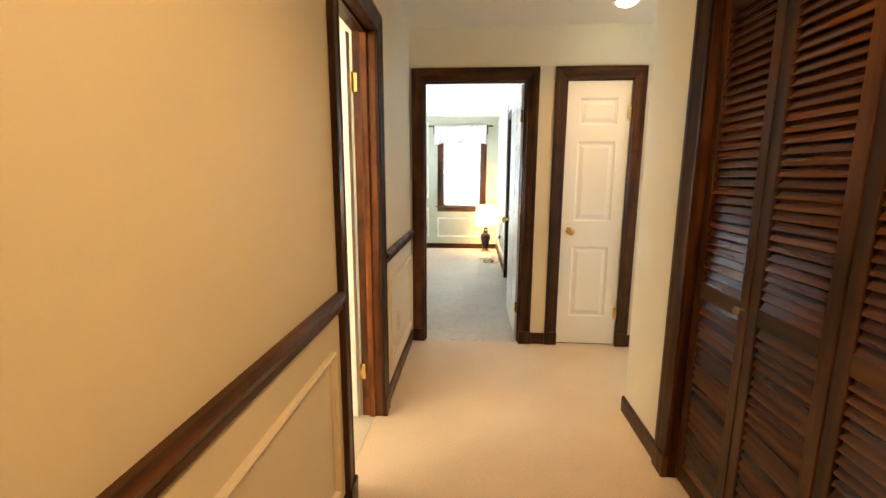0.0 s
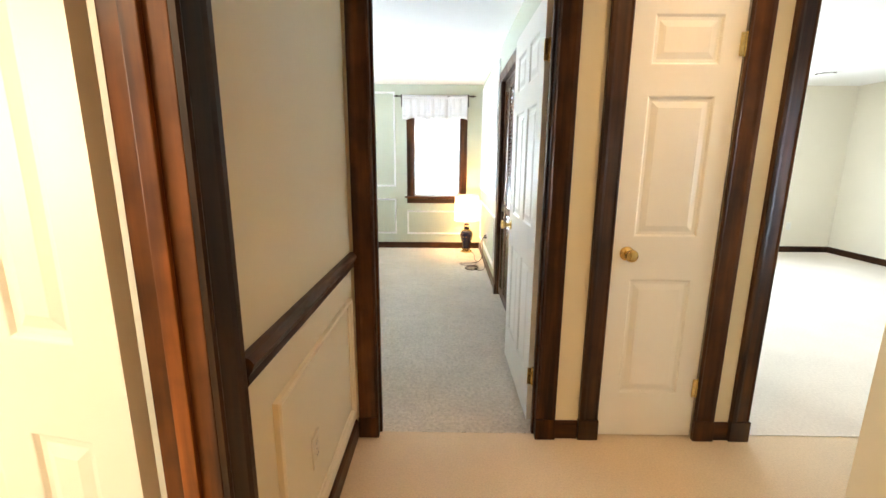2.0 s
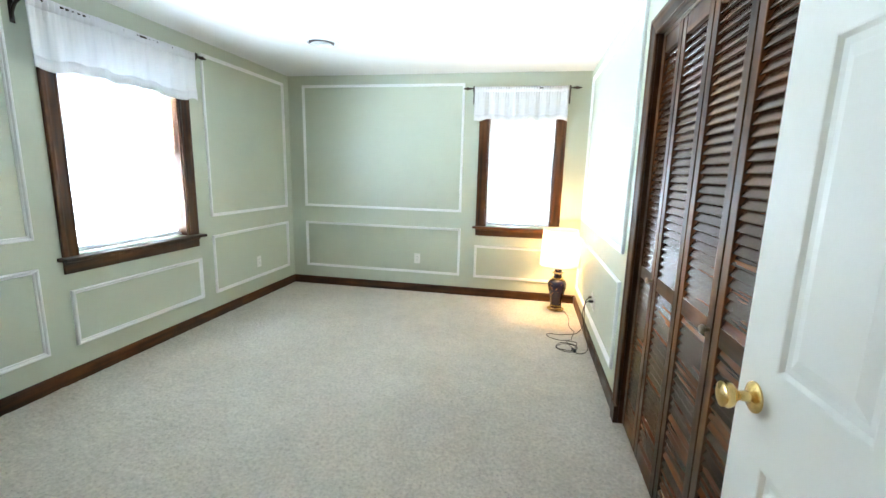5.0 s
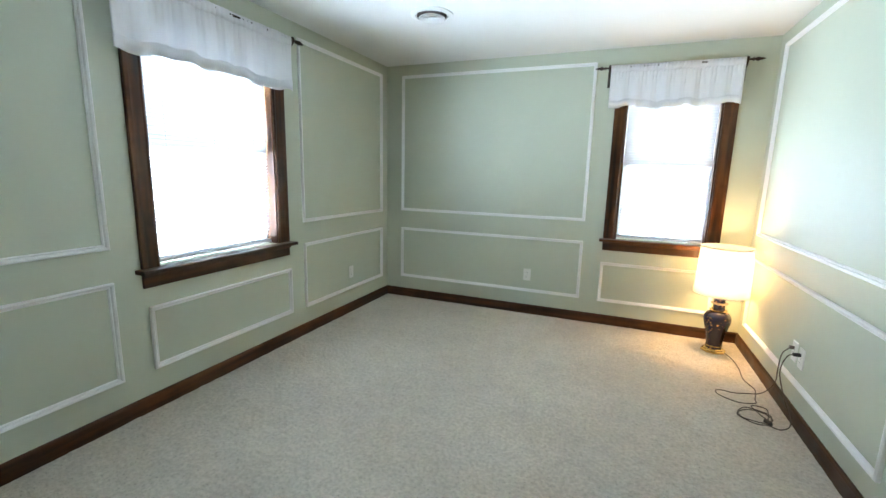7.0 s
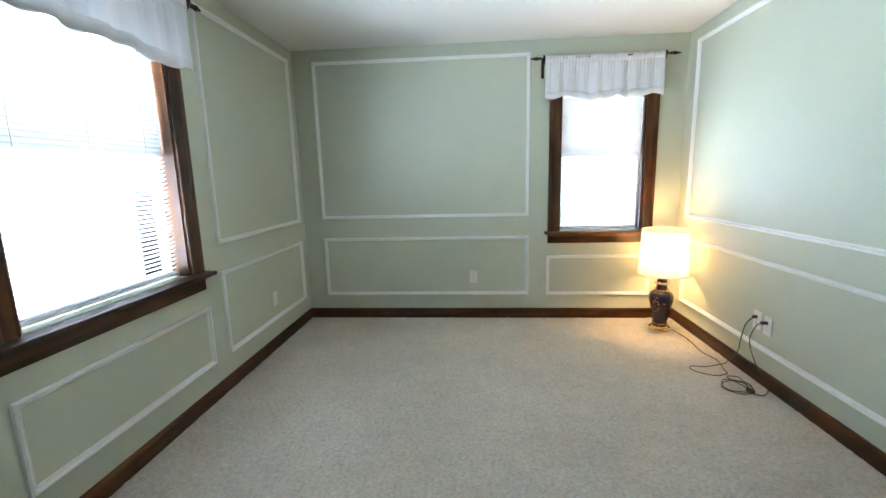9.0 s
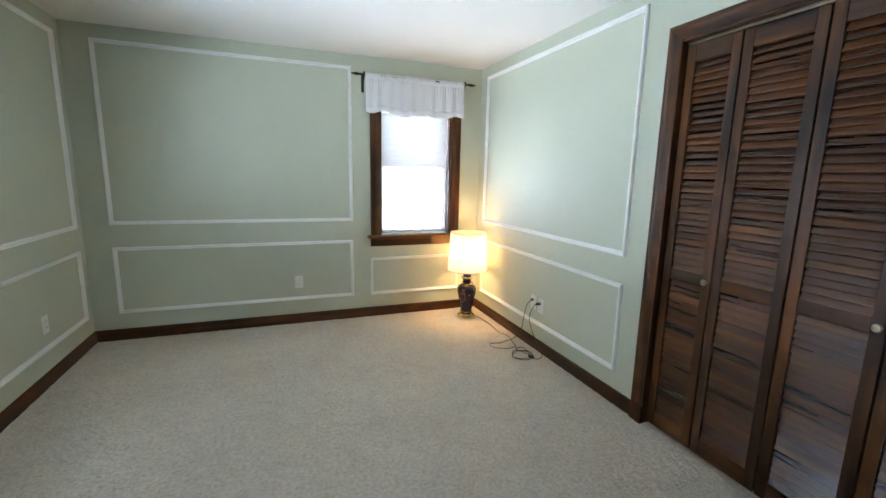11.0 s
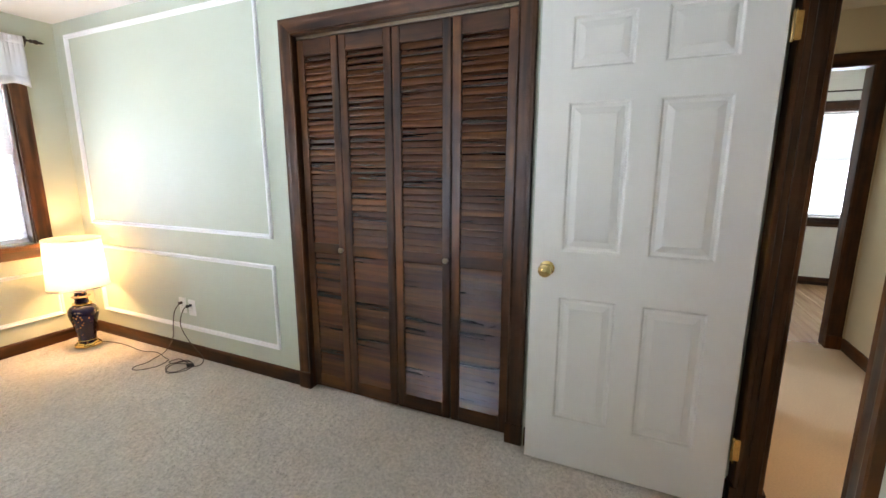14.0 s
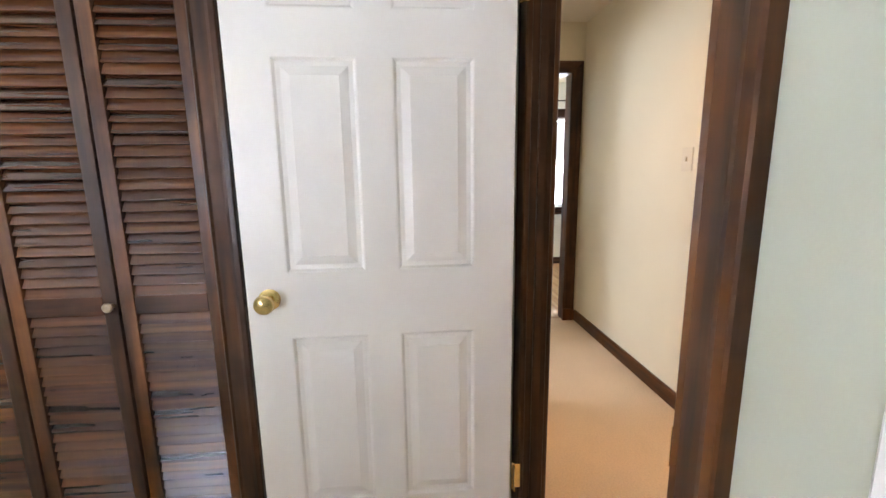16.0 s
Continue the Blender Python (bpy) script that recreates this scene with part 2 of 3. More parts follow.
def tube(points, radius, sides=8, sub=8):
    """A round cord through the points, smoothed between them."""
    p = [Vector(q) for q in points]
    p = [p[0] * 2 - p[1]] + p + [p[-1] * 2 - p[-2]]
    line = []
    for a, b2, c2, d2 in zip(p, p[1:], p[2:], p[3:]):
        for k in range(sub):
            u = k / sub
            line.append(0.5 * (2 * b2 + (c2 - a) * u + (2 * a - 5 * b2 + 4 * c2 - d2) * u * u + (3 * b2 - a - 3 * c2 + d2) * u ** 3))
    line.append(p[-2])
    bm = bmesh.new()
    rings = []
    for i, q in enumerate(line):
        way = (line[min(i + 1, len(line) - 1)] - line[max(i - 1, 0)]).normalized()
        side = way.cross(Vector((0, 0, 1)))
        side = side.normalized() if side.length > 1e-3 else Vector((1, 0, 0))
        up = side.cross(way)
        rings.append([bm.verts.new(q + radius * (math.cos(a) * side + math.sin(a) * up)) for a in (2 * math.pi * k / sides for k in range(sides))])
    for a, b2 in zip(rings, rings[1:]):
        for i in range(sides):
            j = (i + 1) % sides
            bm.faces.new((a[i], a[j], b2[j], b2[i]))
    bm.faces.new(rings[0])
    bm.faces.new(rings[-1][::-1])
    return bm


def on_wall(px, py, s_dir, n_dir):
    """Maps (along, out of the wall, up) to the world, for a wall through px, py."""
    return Matrix(((s_dir[0], n_dir[0], 0, px), (s_dir[1], n_dir[1], 0, py), (0, 0, 1, 0), (0, 0, 0, 1)))


def mitre_side(side, s0, s1, z0, z1, profile, floor_z=None):
    """One side of a frame round the rectangle; profile: (out from the rectangle, out of the wall)."""
    bm = bmesh.new()
    ends = ([], [])
    for u, v in profile:
        if side == "left":
            a, b2 = (s0 - u, z0 - u if floor_z is None else floor_z), (s0 - u, z1 + u)
        elif side == "right":
            a, b2 = (s1 + u, z0 - u if floor_z is None else floor_z), (s1 + u, z1 + u)
        elif side == "top":
            a, b2 = (s0 - u, z1 + u), (s1 + u, z1 + u)
        else:
            a, b2 = (s0 - u, z0 - u), (s1 + u, z0 - u)
        ends[0].append(bm.verts.new((a[0], v, a[1])))
        ends[1].append(bm.verts.new((b2[0], v, b2[1])))
    n = len(profile)
    for i in range(n):
        j = (i + 1) % n
        bm.faces.new((ends[0][i], ends[0][j], ends[1][j], ends[1][i]))
    bm.faces.new(ends[0])
    bm.faces.new(ends[1][::-1])
    return bm


CASING = ((0.0, 0.0), (0.0, 0.012), (0.006, 0.016), (0.014, 0.012), (0.020, 0.013), (0.060, 0.019), (0.072, 0.023), (0.088, 0.023), (0.092, 0.020), (0.092, 0.0))
PANEL_MOULD = ((0.0, 0.0), (0.0, 0.006), (0.005, 0.011), (0.010, 0.007), (0.014, 0.018), (0.022, 0.021), (0.028, 0.015), (0.028, 0.0))


def scaled(profile, w):
    top = max(u for u, v in profile)
    return [(u * w / top, v) for u, v in profile]


def grain_for(m, up):
    if up:
        return WOOD_Z
    return WOOD_X if abs(m[0][0]) > 0.5 else WOOD_Y


def casing(thing, m, s0, s1, z1, width=0.092, floor=True, z0=0.0, plinth=True):
    """Door or window trim round an opening, as parts of thing (an Empty at the world's origin)."""
    pr = scaled(CASING, width)
    for side in ("left", "right", "top"):
        bm = mitre_side(side, s0, s1, z0, z1, pr, z0)
        part("casing_leg" if side != "top" else "casing_head", moved(bm, m), grain_for(m, side != "top"), thing)
    if plinth:
        for a in (s0 - width - 0.003, s1 - 0.002):
            part("plinth_block", moved(box(a, a + width + 0.005, 0.0, 0.026, 0.0, 0.105, 0.003), m), grain_for(m, True), thing)


def jambs(thing, m, s0, s1, z1, depth, z0=0.0, thick=0.018, wood=None):
    """Boards that line an opening, running back into the wall, with a door stop."""
    part("jamb", moved(box(s0 - thick, s0, -depth, -0.001, z0, z1, 0.002), m), wood or WOOD_Z, thing)
    part("jamb", moved(box(s1, s1 + thick, -depth, -0.001, z0, z1, 0.002), m), wood or WOOD_Z, thing)
    part("head_jamb", moved(box(s0 - thick, s1 + thick, -depth, -0.001, z1, z1 + thick, 0.002), m), grain_for(m, False), thing)


ORIGIN = Matrix.Identity(4)


def panel_frame(m, s0, s1, z0, z1, mat=None, label="white painted picture-frame moulding on a wall"):
    """A picture-frame moulding on the wall; the numbers are its outer edges."""
    w = 0.028
    thing = empty("panel_moulding", ORIGIN, label, "moulding", "wall panel mouldings", "structure")
    for side in ("left", "right", "top", "bottom"):
        part("moulding_strip", moved(mitre_side(side, s0 + w, s1 - w, z0 + w, z1 - w, PANEL_MOULD), m), mat or TRIM_WHITE, thing)
    return thing


def wall(name, axis, at0, at1, s0, s1, z1, holes, mat, z0=0.0):
    """A wall slab along an axis with openings (s0, s1, z0, z1) cut through it."""
    bm = bmesh.new()

    def piece(a, b2, c2, d2):
        if b2 - a > 1e-4 and d2 - c2 > 1e-4:
            if axis == "x":
                add_box(bm, a, b2, at0, at1, c2, d2)
            else:
                add_box(bm, at0, at1, a, b2, c2, d2)
    s = s0
    for a, b2, c2, d2 in sorted(holes):
        piece(s, a, z0, z1)
        piece(a, b2, z0, c2)
        piece(a, b2, d2, z1)
        s = b2
    piece(s, s1, z0, z1)
    return tagged(finish(bm, name, mat), kind="structure")


BASE = ((0.0, 0.0), (0.0, 0.013), (0.075, 0.013), (0.088, 0.009), (0.092, 0.005), (0.092, 0.0))


def baseboard(m, s0, s1, height=0.092):
    bm = bmesh.new()
    rows = []
    for s in (s0, s1):
        rows.append([bm.verts.new((s, v, u * height / 0.092)) for u, v in BASE])
    for i in range(len(BASE)):
        j = (i + 1) % len(BASE)
        bm.faces.new((rows[0][i], rows[0][j], rows[1][j], rows[1][i]))
    bm.faces.new(rows[0])
    bm.faces.new(rows[1][::-1])
    return tagged(finish(moved(bm, m), "baseboard", grain_for(m, False)), kind="structure")


# ---- the large structure ----
H1, H2 = 2.39, 2.42
D1 = (-0.093, 0.672)          # bedroom doorway, along x
C2 = (0.972, 1.438)           # linen closet door
D3 = (1.703, 2.465)            # second bedroom doorway
CLO = (5.058, 6.294)            # bedroom closet, along y
LD = (2.272, 2.883)            # bathroom doorway, along y
RC = (1.10, 2.49)             # hall closet, along y
WW = (6.082, 6.978)             # west window
NW = (-0.272, 0.428)          # north window
ENDW = (3.150, 3.86)          # doorway at the hall's end

XW, XE, YF, YS = -2.57, 0.74, 8.59, 4.097   # bedroom faces
YH, XH, XR, YP, XN = 4.030, -0.203, 1.18, 3.04, 2.86   # hall faces: north, west, east, passage south, end
YM = 4.064
DOOR1 = (D1[0] - 0.018, D1[1] + 0.018, 0.0, 2.058)
DOOR3 = (D3[0] - 0.018, D3[1] + 0.018, 0.0, 2.058)

wall("wall_bedroom_north", "x", YF, 8.745, -2.72, 0.855, H1, [(*NW, 0.797, 1.99)], GREEN)
wall("wall_bedroom_west", "y", -2.72, XW, YM, YF, H1, [(*WW, 0.797, 1.99)], GREEN)
wall("wall_bedroom_east", "y", XE, 0.855, YS, YF, H1, [(CLO[0] - 0.018, CLO[1] + 0.018, 0.0, 2.06)], GREEN)
wall("wall_bedroom_south", "x", YM + 0.001, YS, XW, 0.855, H1, [DOOR1], GREEN)
wall("wall_hall_west", "y", -0.318, XH, -1.6, YM, H2, [(LD[0] - 0.018, LD[1] + 0.018, 0.0, 2.058)], TAN)
wall("wall_hall_north", "x", YH, YM, XH, 2.97, H2, [DOOR1, (C2[0], C2[1], 0.0, 2.05), DOOR3], TAN)
wall("wall_hall_east", "y", XR, XR + 0.11, -1.6, YP, H2, [(RC[0] - 0.018, RC[1] + 0.018, 0.0, 2.05)], TAN)
wall("wall_passage_south", "x", 2.93, YP, XR + 0.11, 2.97, H2, [], TAN)
wall("wall_hall_end", "y", XN, 2.97, YP, YH, H2, [(ENDW[0] - 0.018, ENDW[1] + 0.018, 0.0, 2.058)], TAN)
wall("wall_hall_south", "x", -1.7, -1.6, -0.318, XR + 0.11, H2, [], TAN)
# second bedroom
wall("wall_second_north", "x", 8.50, 8.62, 1.6, 6.1, H1, [(2.5, 3.9, 0.85, 2.15)], SECOND_WALL)
wall("wall_second_east", "y", 6.0, 6.1, YM, 8.50, H1, [], SECOND_WALL)
wall("wall_second_west", "y", 1.5, 1.6, YM, 8.50, H1, [], SECOND_WALL)
wall("wall_second_south", "x", YM + 0.001, YS + 0.03, 1.6, 6.0, H1, [DOOR3], SECOND_WALL)
# room at the hall's end
wall("wall_end_room_east", "y", 5.1, 5.22, 1.5, YH, H2, [(2.06, 3.36, 0.797, 1.99)], WHITE_WALL)
wall("wall_end_room_south", "x", 1.4, 1.5, 2.86, 5.22, H2, [], WHITE_WALL)
wall("wall_end_room_north", "x", YH, YM, 2.97, 5.22, H2, [], WHITE_WALL)
wall("wall_end_room_west", "y", 2.86, 2.97, 1.5, 2.93, H2, [], WHITE_WALL)
# bathroom
# the west opening is unseen, added to let the fill light in
wall("wall_bathroom_west", "y", -2.32, -2.2, 0.7, 3.7, H2, [(1.4, 2.4, 1.0, 2.0)], WHITE_WALL)
wall("wall_bathroom_north", "x", 3.6, 3.7, -2.2, -0.318, H2, [], WHITE_WALL)
wall("wall_bathroom_south", "x", 0.7, 0.8, -2.2, -0.318, H2, [], WHITE_WALL)
# closets: inside walls coloured near black, standing in for shade behind the louvres
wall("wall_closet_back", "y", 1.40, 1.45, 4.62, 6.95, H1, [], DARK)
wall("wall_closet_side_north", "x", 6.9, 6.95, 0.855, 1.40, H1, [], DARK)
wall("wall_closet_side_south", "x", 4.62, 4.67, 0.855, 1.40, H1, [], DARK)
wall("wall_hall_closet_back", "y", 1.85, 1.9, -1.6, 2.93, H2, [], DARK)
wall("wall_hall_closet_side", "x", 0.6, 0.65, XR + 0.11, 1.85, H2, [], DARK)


def slab(name, mat, x0, x1, y0, y1, z0, z1):
    return tagged(finish(box(x0, x1, y0, y1, z0, z1), name, mat), kind="structure")


slab("ceiling_bedroom", CEIL, -2.72, 1.45, YM, 8.745, H1, H1 + 0.1)
slab("ceiling_hall", HALL_CEIL, -0.318, 5.22, -1.7, YM, H2, H2 + 0.1)
slab("ceiling_second", CEIL, 1.5, 6.1, YM, 8.62, H1, H1 + 0.1)
slab("ceiling_bathroom", CEIL, -2.32, -0.318, 0.7, 3.7, H2, H2 + 0.1)
slab("floor_hall", CARPET_HALL, -0.25, 2.91, -1.7, 4.055, -0.1, 0.0)
slab("floor_second", CARPET_THREE, 1.5, 6.1, 4.055, 8.62, -0.1, 0.004)
slab("floor_bathroom", TILE, -2.32, -0.25, 0.7, 3.7, -0.1, 0.002)
slab("floor_closet", CARPET_ROOM, 0.81, 1.45, 4.62, 6.95, -0.1, -0.001)


def pile_floor(name, mat, x0, x1, y0, y1, step, depth):
    """A looped carpet with an uneven pile."""
    nx, ny = int((x1 - x0) / step), int((y1 - y0) / step)
    xs, ys = np.meshgrid(np.linspace(x0, x1, nx + 1), np.linspace(y0, y1, ny + 1))
    rng = np.random.default_rng(4)
    small = rng.random(xs.shape)
    soft = (small + np.roll(small, 1, 0) + np.roll(small, 1, 1) + np.roll(small, (1, 1), (0, 1))) / 4
    zs = (soft - 0.5) * depth
    verts = np.stack([xs, ys, zs], -1).reshape(-1, 3)
    i = np.arange(ny)[:, None] * (nx + 1) + np.arange(nx)[None, :]
    quads = np.stack([i, i + 1, i + nx + 2, i + nx + 1], -1).reshape(-1, 4)
    me = bpy.data.meshes.new(name)
    me.from_pydata(verts.tolist(), [], quads.tolist())
    me.materials.append(mat)
    me.polygons.foreach_set("use_smooth", [True] * len(me.polygons))
    return tagged(new(name, me), kind="structure")


pile_floor("floor_bedroom", CARPET_ROOM, -2.60, 0.81, 4.053, 8.64, 0.014, 0.013)
for i in range(14):
    tagged(finish(box(2.91, 5.22, 1.5 + i * 0.185, 1.683 + i * 0.185, -0.1, 0.0, 0.002), "floor_board", OAK), kind="structure")

# wall-local frames: along, out of the wall, up
W_N = on_wall(0, YF, (1, 0), (0, -1))
W_W = on_wall(XW, 0, (0, 1), (1, 0))
W_E = on_wall(XE, 0, (0, 1), (-1, 0))
W_S = on_wall(0, YS, (1, 0), (0, 1))
W_HN = on_wall(0, YH, (1, 0), (0, -1))
W_HW = on_wall(XH, 0, (0, 1), (1, 0))
W_HE = on_wall(XR, 0, (0, 1), (-1, 0))
W_PS = on_wall(0, YP, (1, 0), (0, 1))
W_END = on_wall(XN, 0, (0, 1), (-1, 0))
W_3N = on_wall(0, 8.50, (1, 0), (0, -1))
W_3E = on_wall(6.0, 0, (0, 1), (-1, 0))
W_ER = on_wall(5.1, 0, (0, 1), (-1, 0))

for wm, a, c in ((W_N, XW, XE), (W_W, YS, YF - 0.013), (W_E, 6.376, YF - 0.013), (W_E, YS, 4.966), (W_S, XW + 0.013, D1[0] - 0.098),
                 (W_HW, -1.6, LD[0] - 0.097), (W_HW, LD[1] + 0.097, YH - 0.013), (W_HN, D1[1] + 0.097, C2[0] - 0.097), (W_HN, C2[1] + 0.097, D3[0] - 0.097), (W_HN, D3[1] + 0.097, XN),
                 (W_HE, RC[1] + 0.107, YP + 0.013), (W_HE, -1.6, RC[0] - 0.107), (W_PS, XR - 0.013, XN - 0.013), (W_3N, 1.6, 5.987), (W_3E, 4.13, 8.50), (W_ER, 1.5, YH)):
    baseboard(wm, a, c)

for wm, a, c, z0, z1 in (
        (W_N, -2.393, -0.531, 0.937, 2.290), (W_N, -2.393, -0.531, 0.222, 0.758), (W_N, -0.371, 0.527, 0.216, 0.581),
        (W_E, 6.538, 8.434, 0.924, 2.294), (W_E, 6.538, 8.434, 0.208, 0.757),
        (W_W, 7.246, 8.468, 0.924, 2.291), (W_W, 7.246, 8.468, 0.225, 0.757), (W_W, 6.008, 7.092, 0.228, 0.584),
        (W_W, 4.25, 5.846, 0.924, 2.291), (W_W, 4.25, 5.846, 0.229, 0.758),
        (W_S, -2.42, -0.330, 0.905, 2.291), (W_S, -2.42, -0.330, 0.215, 0.757),
        (W_HW, 3.125, 3.956, 0.172, 0.730), (W_HW, 0.55, 2.09, 0.172, 0.730), (W_HW, -1.3, 0.45, 0.172, 0.730)):
    if wm is W_HW:
        panel_frame(wm, a, c, z0, z1, TAN_TRIM, "cream painted picture-frame moulding below the chair rail")
    else:
        panel_frame(wm, a, c, z0, z1)

# chair rail in the hall
RAIL = ((0.0, 0.0), (0.0, 0.012), (0.010, 0.020), (0.030, 0.020), (0.040, 0.028), (0.056, 0.034), (0.066, 0.028), (0.072, 0.020), (0.072, 0.0))
for a, c in ((-1.6, LD[0] - 0.093), (LD[1] + 0.1, YH - 0.001)):
    bm = bmesh.new()
    rows = [[bm.verts.new((s, v, 0.853 + u)) for u, v in RAIL] for s in (a, c)]
    for i in range(len(RAIL)):
        j = (i + 1) % len(RAIL)
        bm.faces.new((rows[0][i], rows[0][j], rows[1][j], rows[1][i]))
    bm.faces.new(rows[0])
    bm.faces.new(rows[1][::-1])
    tagged(finish(moved(bm, W_HW), "chair_rail", WOOD_Y), "dark walnut-stained chair rail along the hall wall", "rail", kind="structure")

# ---- doorways ----
def doorway(label, m_front, m_back, s0, s1, depth, width=0.092, wood=None):
    thing = empty("door_frame", ORIGIN, label, "door frame", kind="structure")
    casing(thing, m_front, s0, s1, 2.04, width)
    if m_back is not None:
        casing(thing, m_back, s0, s1, 2.04, 0.092)
    jambs(thing, m_front, s0, s1, 2.04, depth, wood=wood)
    return thing


f1 = doorway("dark walnut-stained frame of the bedroom doorway", W_HN, W_S, *D1, 0.066)
f3 = doorway("dark walnut-stained frame of a second bedroom doorway", W_HN, None, *D3, 0.10)
f2 = doorway("dark walnut-stained frame round a narrow closet door", W_HN, None, *C2, 0.041)
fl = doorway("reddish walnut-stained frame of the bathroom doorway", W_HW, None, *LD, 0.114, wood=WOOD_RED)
fe = doorway("dark walnut-stained frame at the end of the hall", W_END, None, *ENDW, 0.109)
# door stops
for fr, wm, s0, s1, n0, n1 in ((f1, W_HN, *D1, -0.046, -0.020), (fl, W_HW, *LD, -0.072, -0.04)):
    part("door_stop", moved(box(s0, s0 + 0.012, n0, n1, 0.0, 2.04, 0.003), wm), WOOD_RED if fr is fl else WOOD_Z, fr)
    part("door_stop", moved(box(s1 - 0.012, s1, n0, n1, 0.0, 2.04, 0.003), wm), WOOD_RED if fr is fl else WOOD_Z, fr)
    part("door_stop", moved(box(s0, s1, n0, n1, 2.028, 2.04, 0.003), wm), grain_for(wm, False), fr)


strike = part("strike_plate", moved(box(D1[0], D1[0] + 0.0015, -0.080, -0.047, 0.885, 0.945), W_HN), BRASS, f1, "brass strike plate")
# black chip stands in for the shade inside the latch hole
part("latch_hole", moved(box(D1[0] + 0.0014, D1[0] + 0.0020, -0.070, -0.057, 0.902, 0.928), W_HN), BLACK, strike)


# ---- panel doors ----
def panel_mesh(x0, x1, z0, z1, face, out):
    """A raised field with a moulded edge, sunk into the door's face."""
    bm = bmesh.new()
    rings = []
    for inset, deep in ((0.0, 0.0), (0.004, 0.001), (0.011, 0.008), (0.022, 0.009), (0.024, 0.009), (0.046, 0.003), (0.049, 0.002)):
        y = face - out * deep
        rings.append([bm.verts.new(p) for p in ((x0 + inset, y, z0 + inset), (x1 - inset, y, z0 + inset), (x1 - inset, y, z1 - inset), (x0 + inset, y, z1 - inset))])
    for a, b2 in zip(rings, rings[1:]):
        for i in range(4):
            j = (i + 1) % 4
            bm.faces.new((a[i], a[j], b2[j], b2[i]))
    bm.faces.new(rings[-1])
    return bm


def panel_door(m, width, height, columns, stile, label, knob_side=1, category="door"):
    """A moulded door, hinged at local x 0, thickness along y, standing on z 0."""
    th = 0.035
    thing = empty("panel_door", m, label, category)
    rows = ((0.222, 0.786), (0.980, 1.573), (1.690, 1.883))
    k = height / 2.0
    rows = [(a * k, c * k) for a, c in rows]
    if columns == 2:
        mid = 0.095
        w = (width - 2 * stile - mid) / 2
        cols = [(stile, stile + w), (stile + w + mid, width - stile)]
    else:
        cols = [(stile, width - stile)]
    bm = bmesh.new()
    add_box(bm, 0, stile, 0, th, 0, height)
    add_box(bm, width - stile, width, 0, th, 0, height)
    zs = [0] + [v for r2 in rows for v in r2] + [height]
    for a, c in zip(zs[0::2], zs[1::2]):
        add_box(bm, stile, width - stile, 0, th, a, c)
    if columns == 2:
        for a, c in rows:
            add_box(bm, cols[0][1], cols[1][0], 0, th, a, c)
    for a, c in rows:
        for x0, x1 in cols:
            add_box(bm, x0, x1, 0.011, th - 0.011, a, c)
    part("leaf", bm, DOOR_WHITE, thing)
    for a, c in rows:
        for x0, x1 in cols:
            part("panel", panel_mesh(x0, x1, a, c, 0.0, -1), DOOR_WHITE, thing)
            part("panel", panel_mesh(x0, x1, a, c, th, 1), DOOR_WHITE, thing)
    prof = ((0.032, 0.0), (0.032, 0.004), (0.024, 0.009), (0.012, 0.012), (0.010, 0.030), (0.014, 0.036), (0.025, 0.044), (0.029, 0.054), (0.026, 0.063), (0.014, 0.068), (0.004, 0.069))
    kx = width - 0.065 if knob_side > 0 else 0.065
    kz = 0.905 * k
    part("knob", moved(lathe(prof), pose(kx, 0, kz, 90)), BRASS, thing, "polished brass door knob", True)
    part("knob", moved(lathe(prof), pose(kx, th, kz, -90)), BRASS, thing, "polished brass door knob", True)
    return thing


def hinge(m, parent=None):
    """A brass butt hinge: two plates, a knuckle and screws."""
    thing = empty("door_hinge", m, "brass butt hinge between door and jamb", "hinge", "door hinges")
    part("plate", box(-0.024, 0.0, -0.002, 0.002, -0.045, 0.045, 0.001), BRASS, thing)
    part("plate", box(-0.002, 0.002, 0.0, 0.024, -0.045, 0.045, 0.001), BRASS, thing)
    part("knuckle", lathe(((0.003, -0.050), (0.006, -0.046), (0.006, 0.046), (0.003, 0.050)), 12), BRASS, thing, "", True)
    for z in (-0.03, 0.0, 0.03):
        part("screw", moved(lathe(((0.004, 0.0), (0.003, 0.0015)), 8), pose(-0.014, -0.002, z, 90)), BRASS, thing)
    return thing


# bedroom door, swung open along the closet wall
panel_door(pose(0.686, 4.148, 0.014, 0, 0, 90.4), 0.792, 2.02, 2, 0.118, "white six-panel door standing open into the bedroom")
panel_door(pose(C2[1] - 0.004, 4.071, 0.012, 0, 0, 180), C2[1] - C2[0] - 0.008, 2.022, 1, 0.088, "narrow white three-panel closet door, closed")
panel_door(pose(-0.330, 2.885, 0.010, 0, 0, 168), 0.605, 2.02, 2, 0.10, "white six-panel bathroom door standing open", 1)
for z in (0.27, 1.80):
    hinge(pose(D1[1] - 0.004, 4.132, z, 0, 0, 90))
    hinge(pose(C2[1], 4.030, z, 0, 0, 0))
    hinge(pose(-0.318, LD[1] - 0.004, z, 0, 0, 180))


# ---- louvred bifold doors ----
slat_meshes = {}


def slat_mesh(width):
    key = round(width, 3)
    if key not in slat_meshes:
        bm = box(-0.0036, 0.0036, 0.0, width, -0.0205, 0.0205, 0.0022)
        bmesh.ops.recalc_face_normals(bm, faces=bm.faces)
        me = bpy.data.meshes.new("slat")
        bm.to_mesh(me)
        bm.free()
        me.materials.append(SLAT_WOOD)
        slat_meshes[key] = me
    return slat_meshes[key]


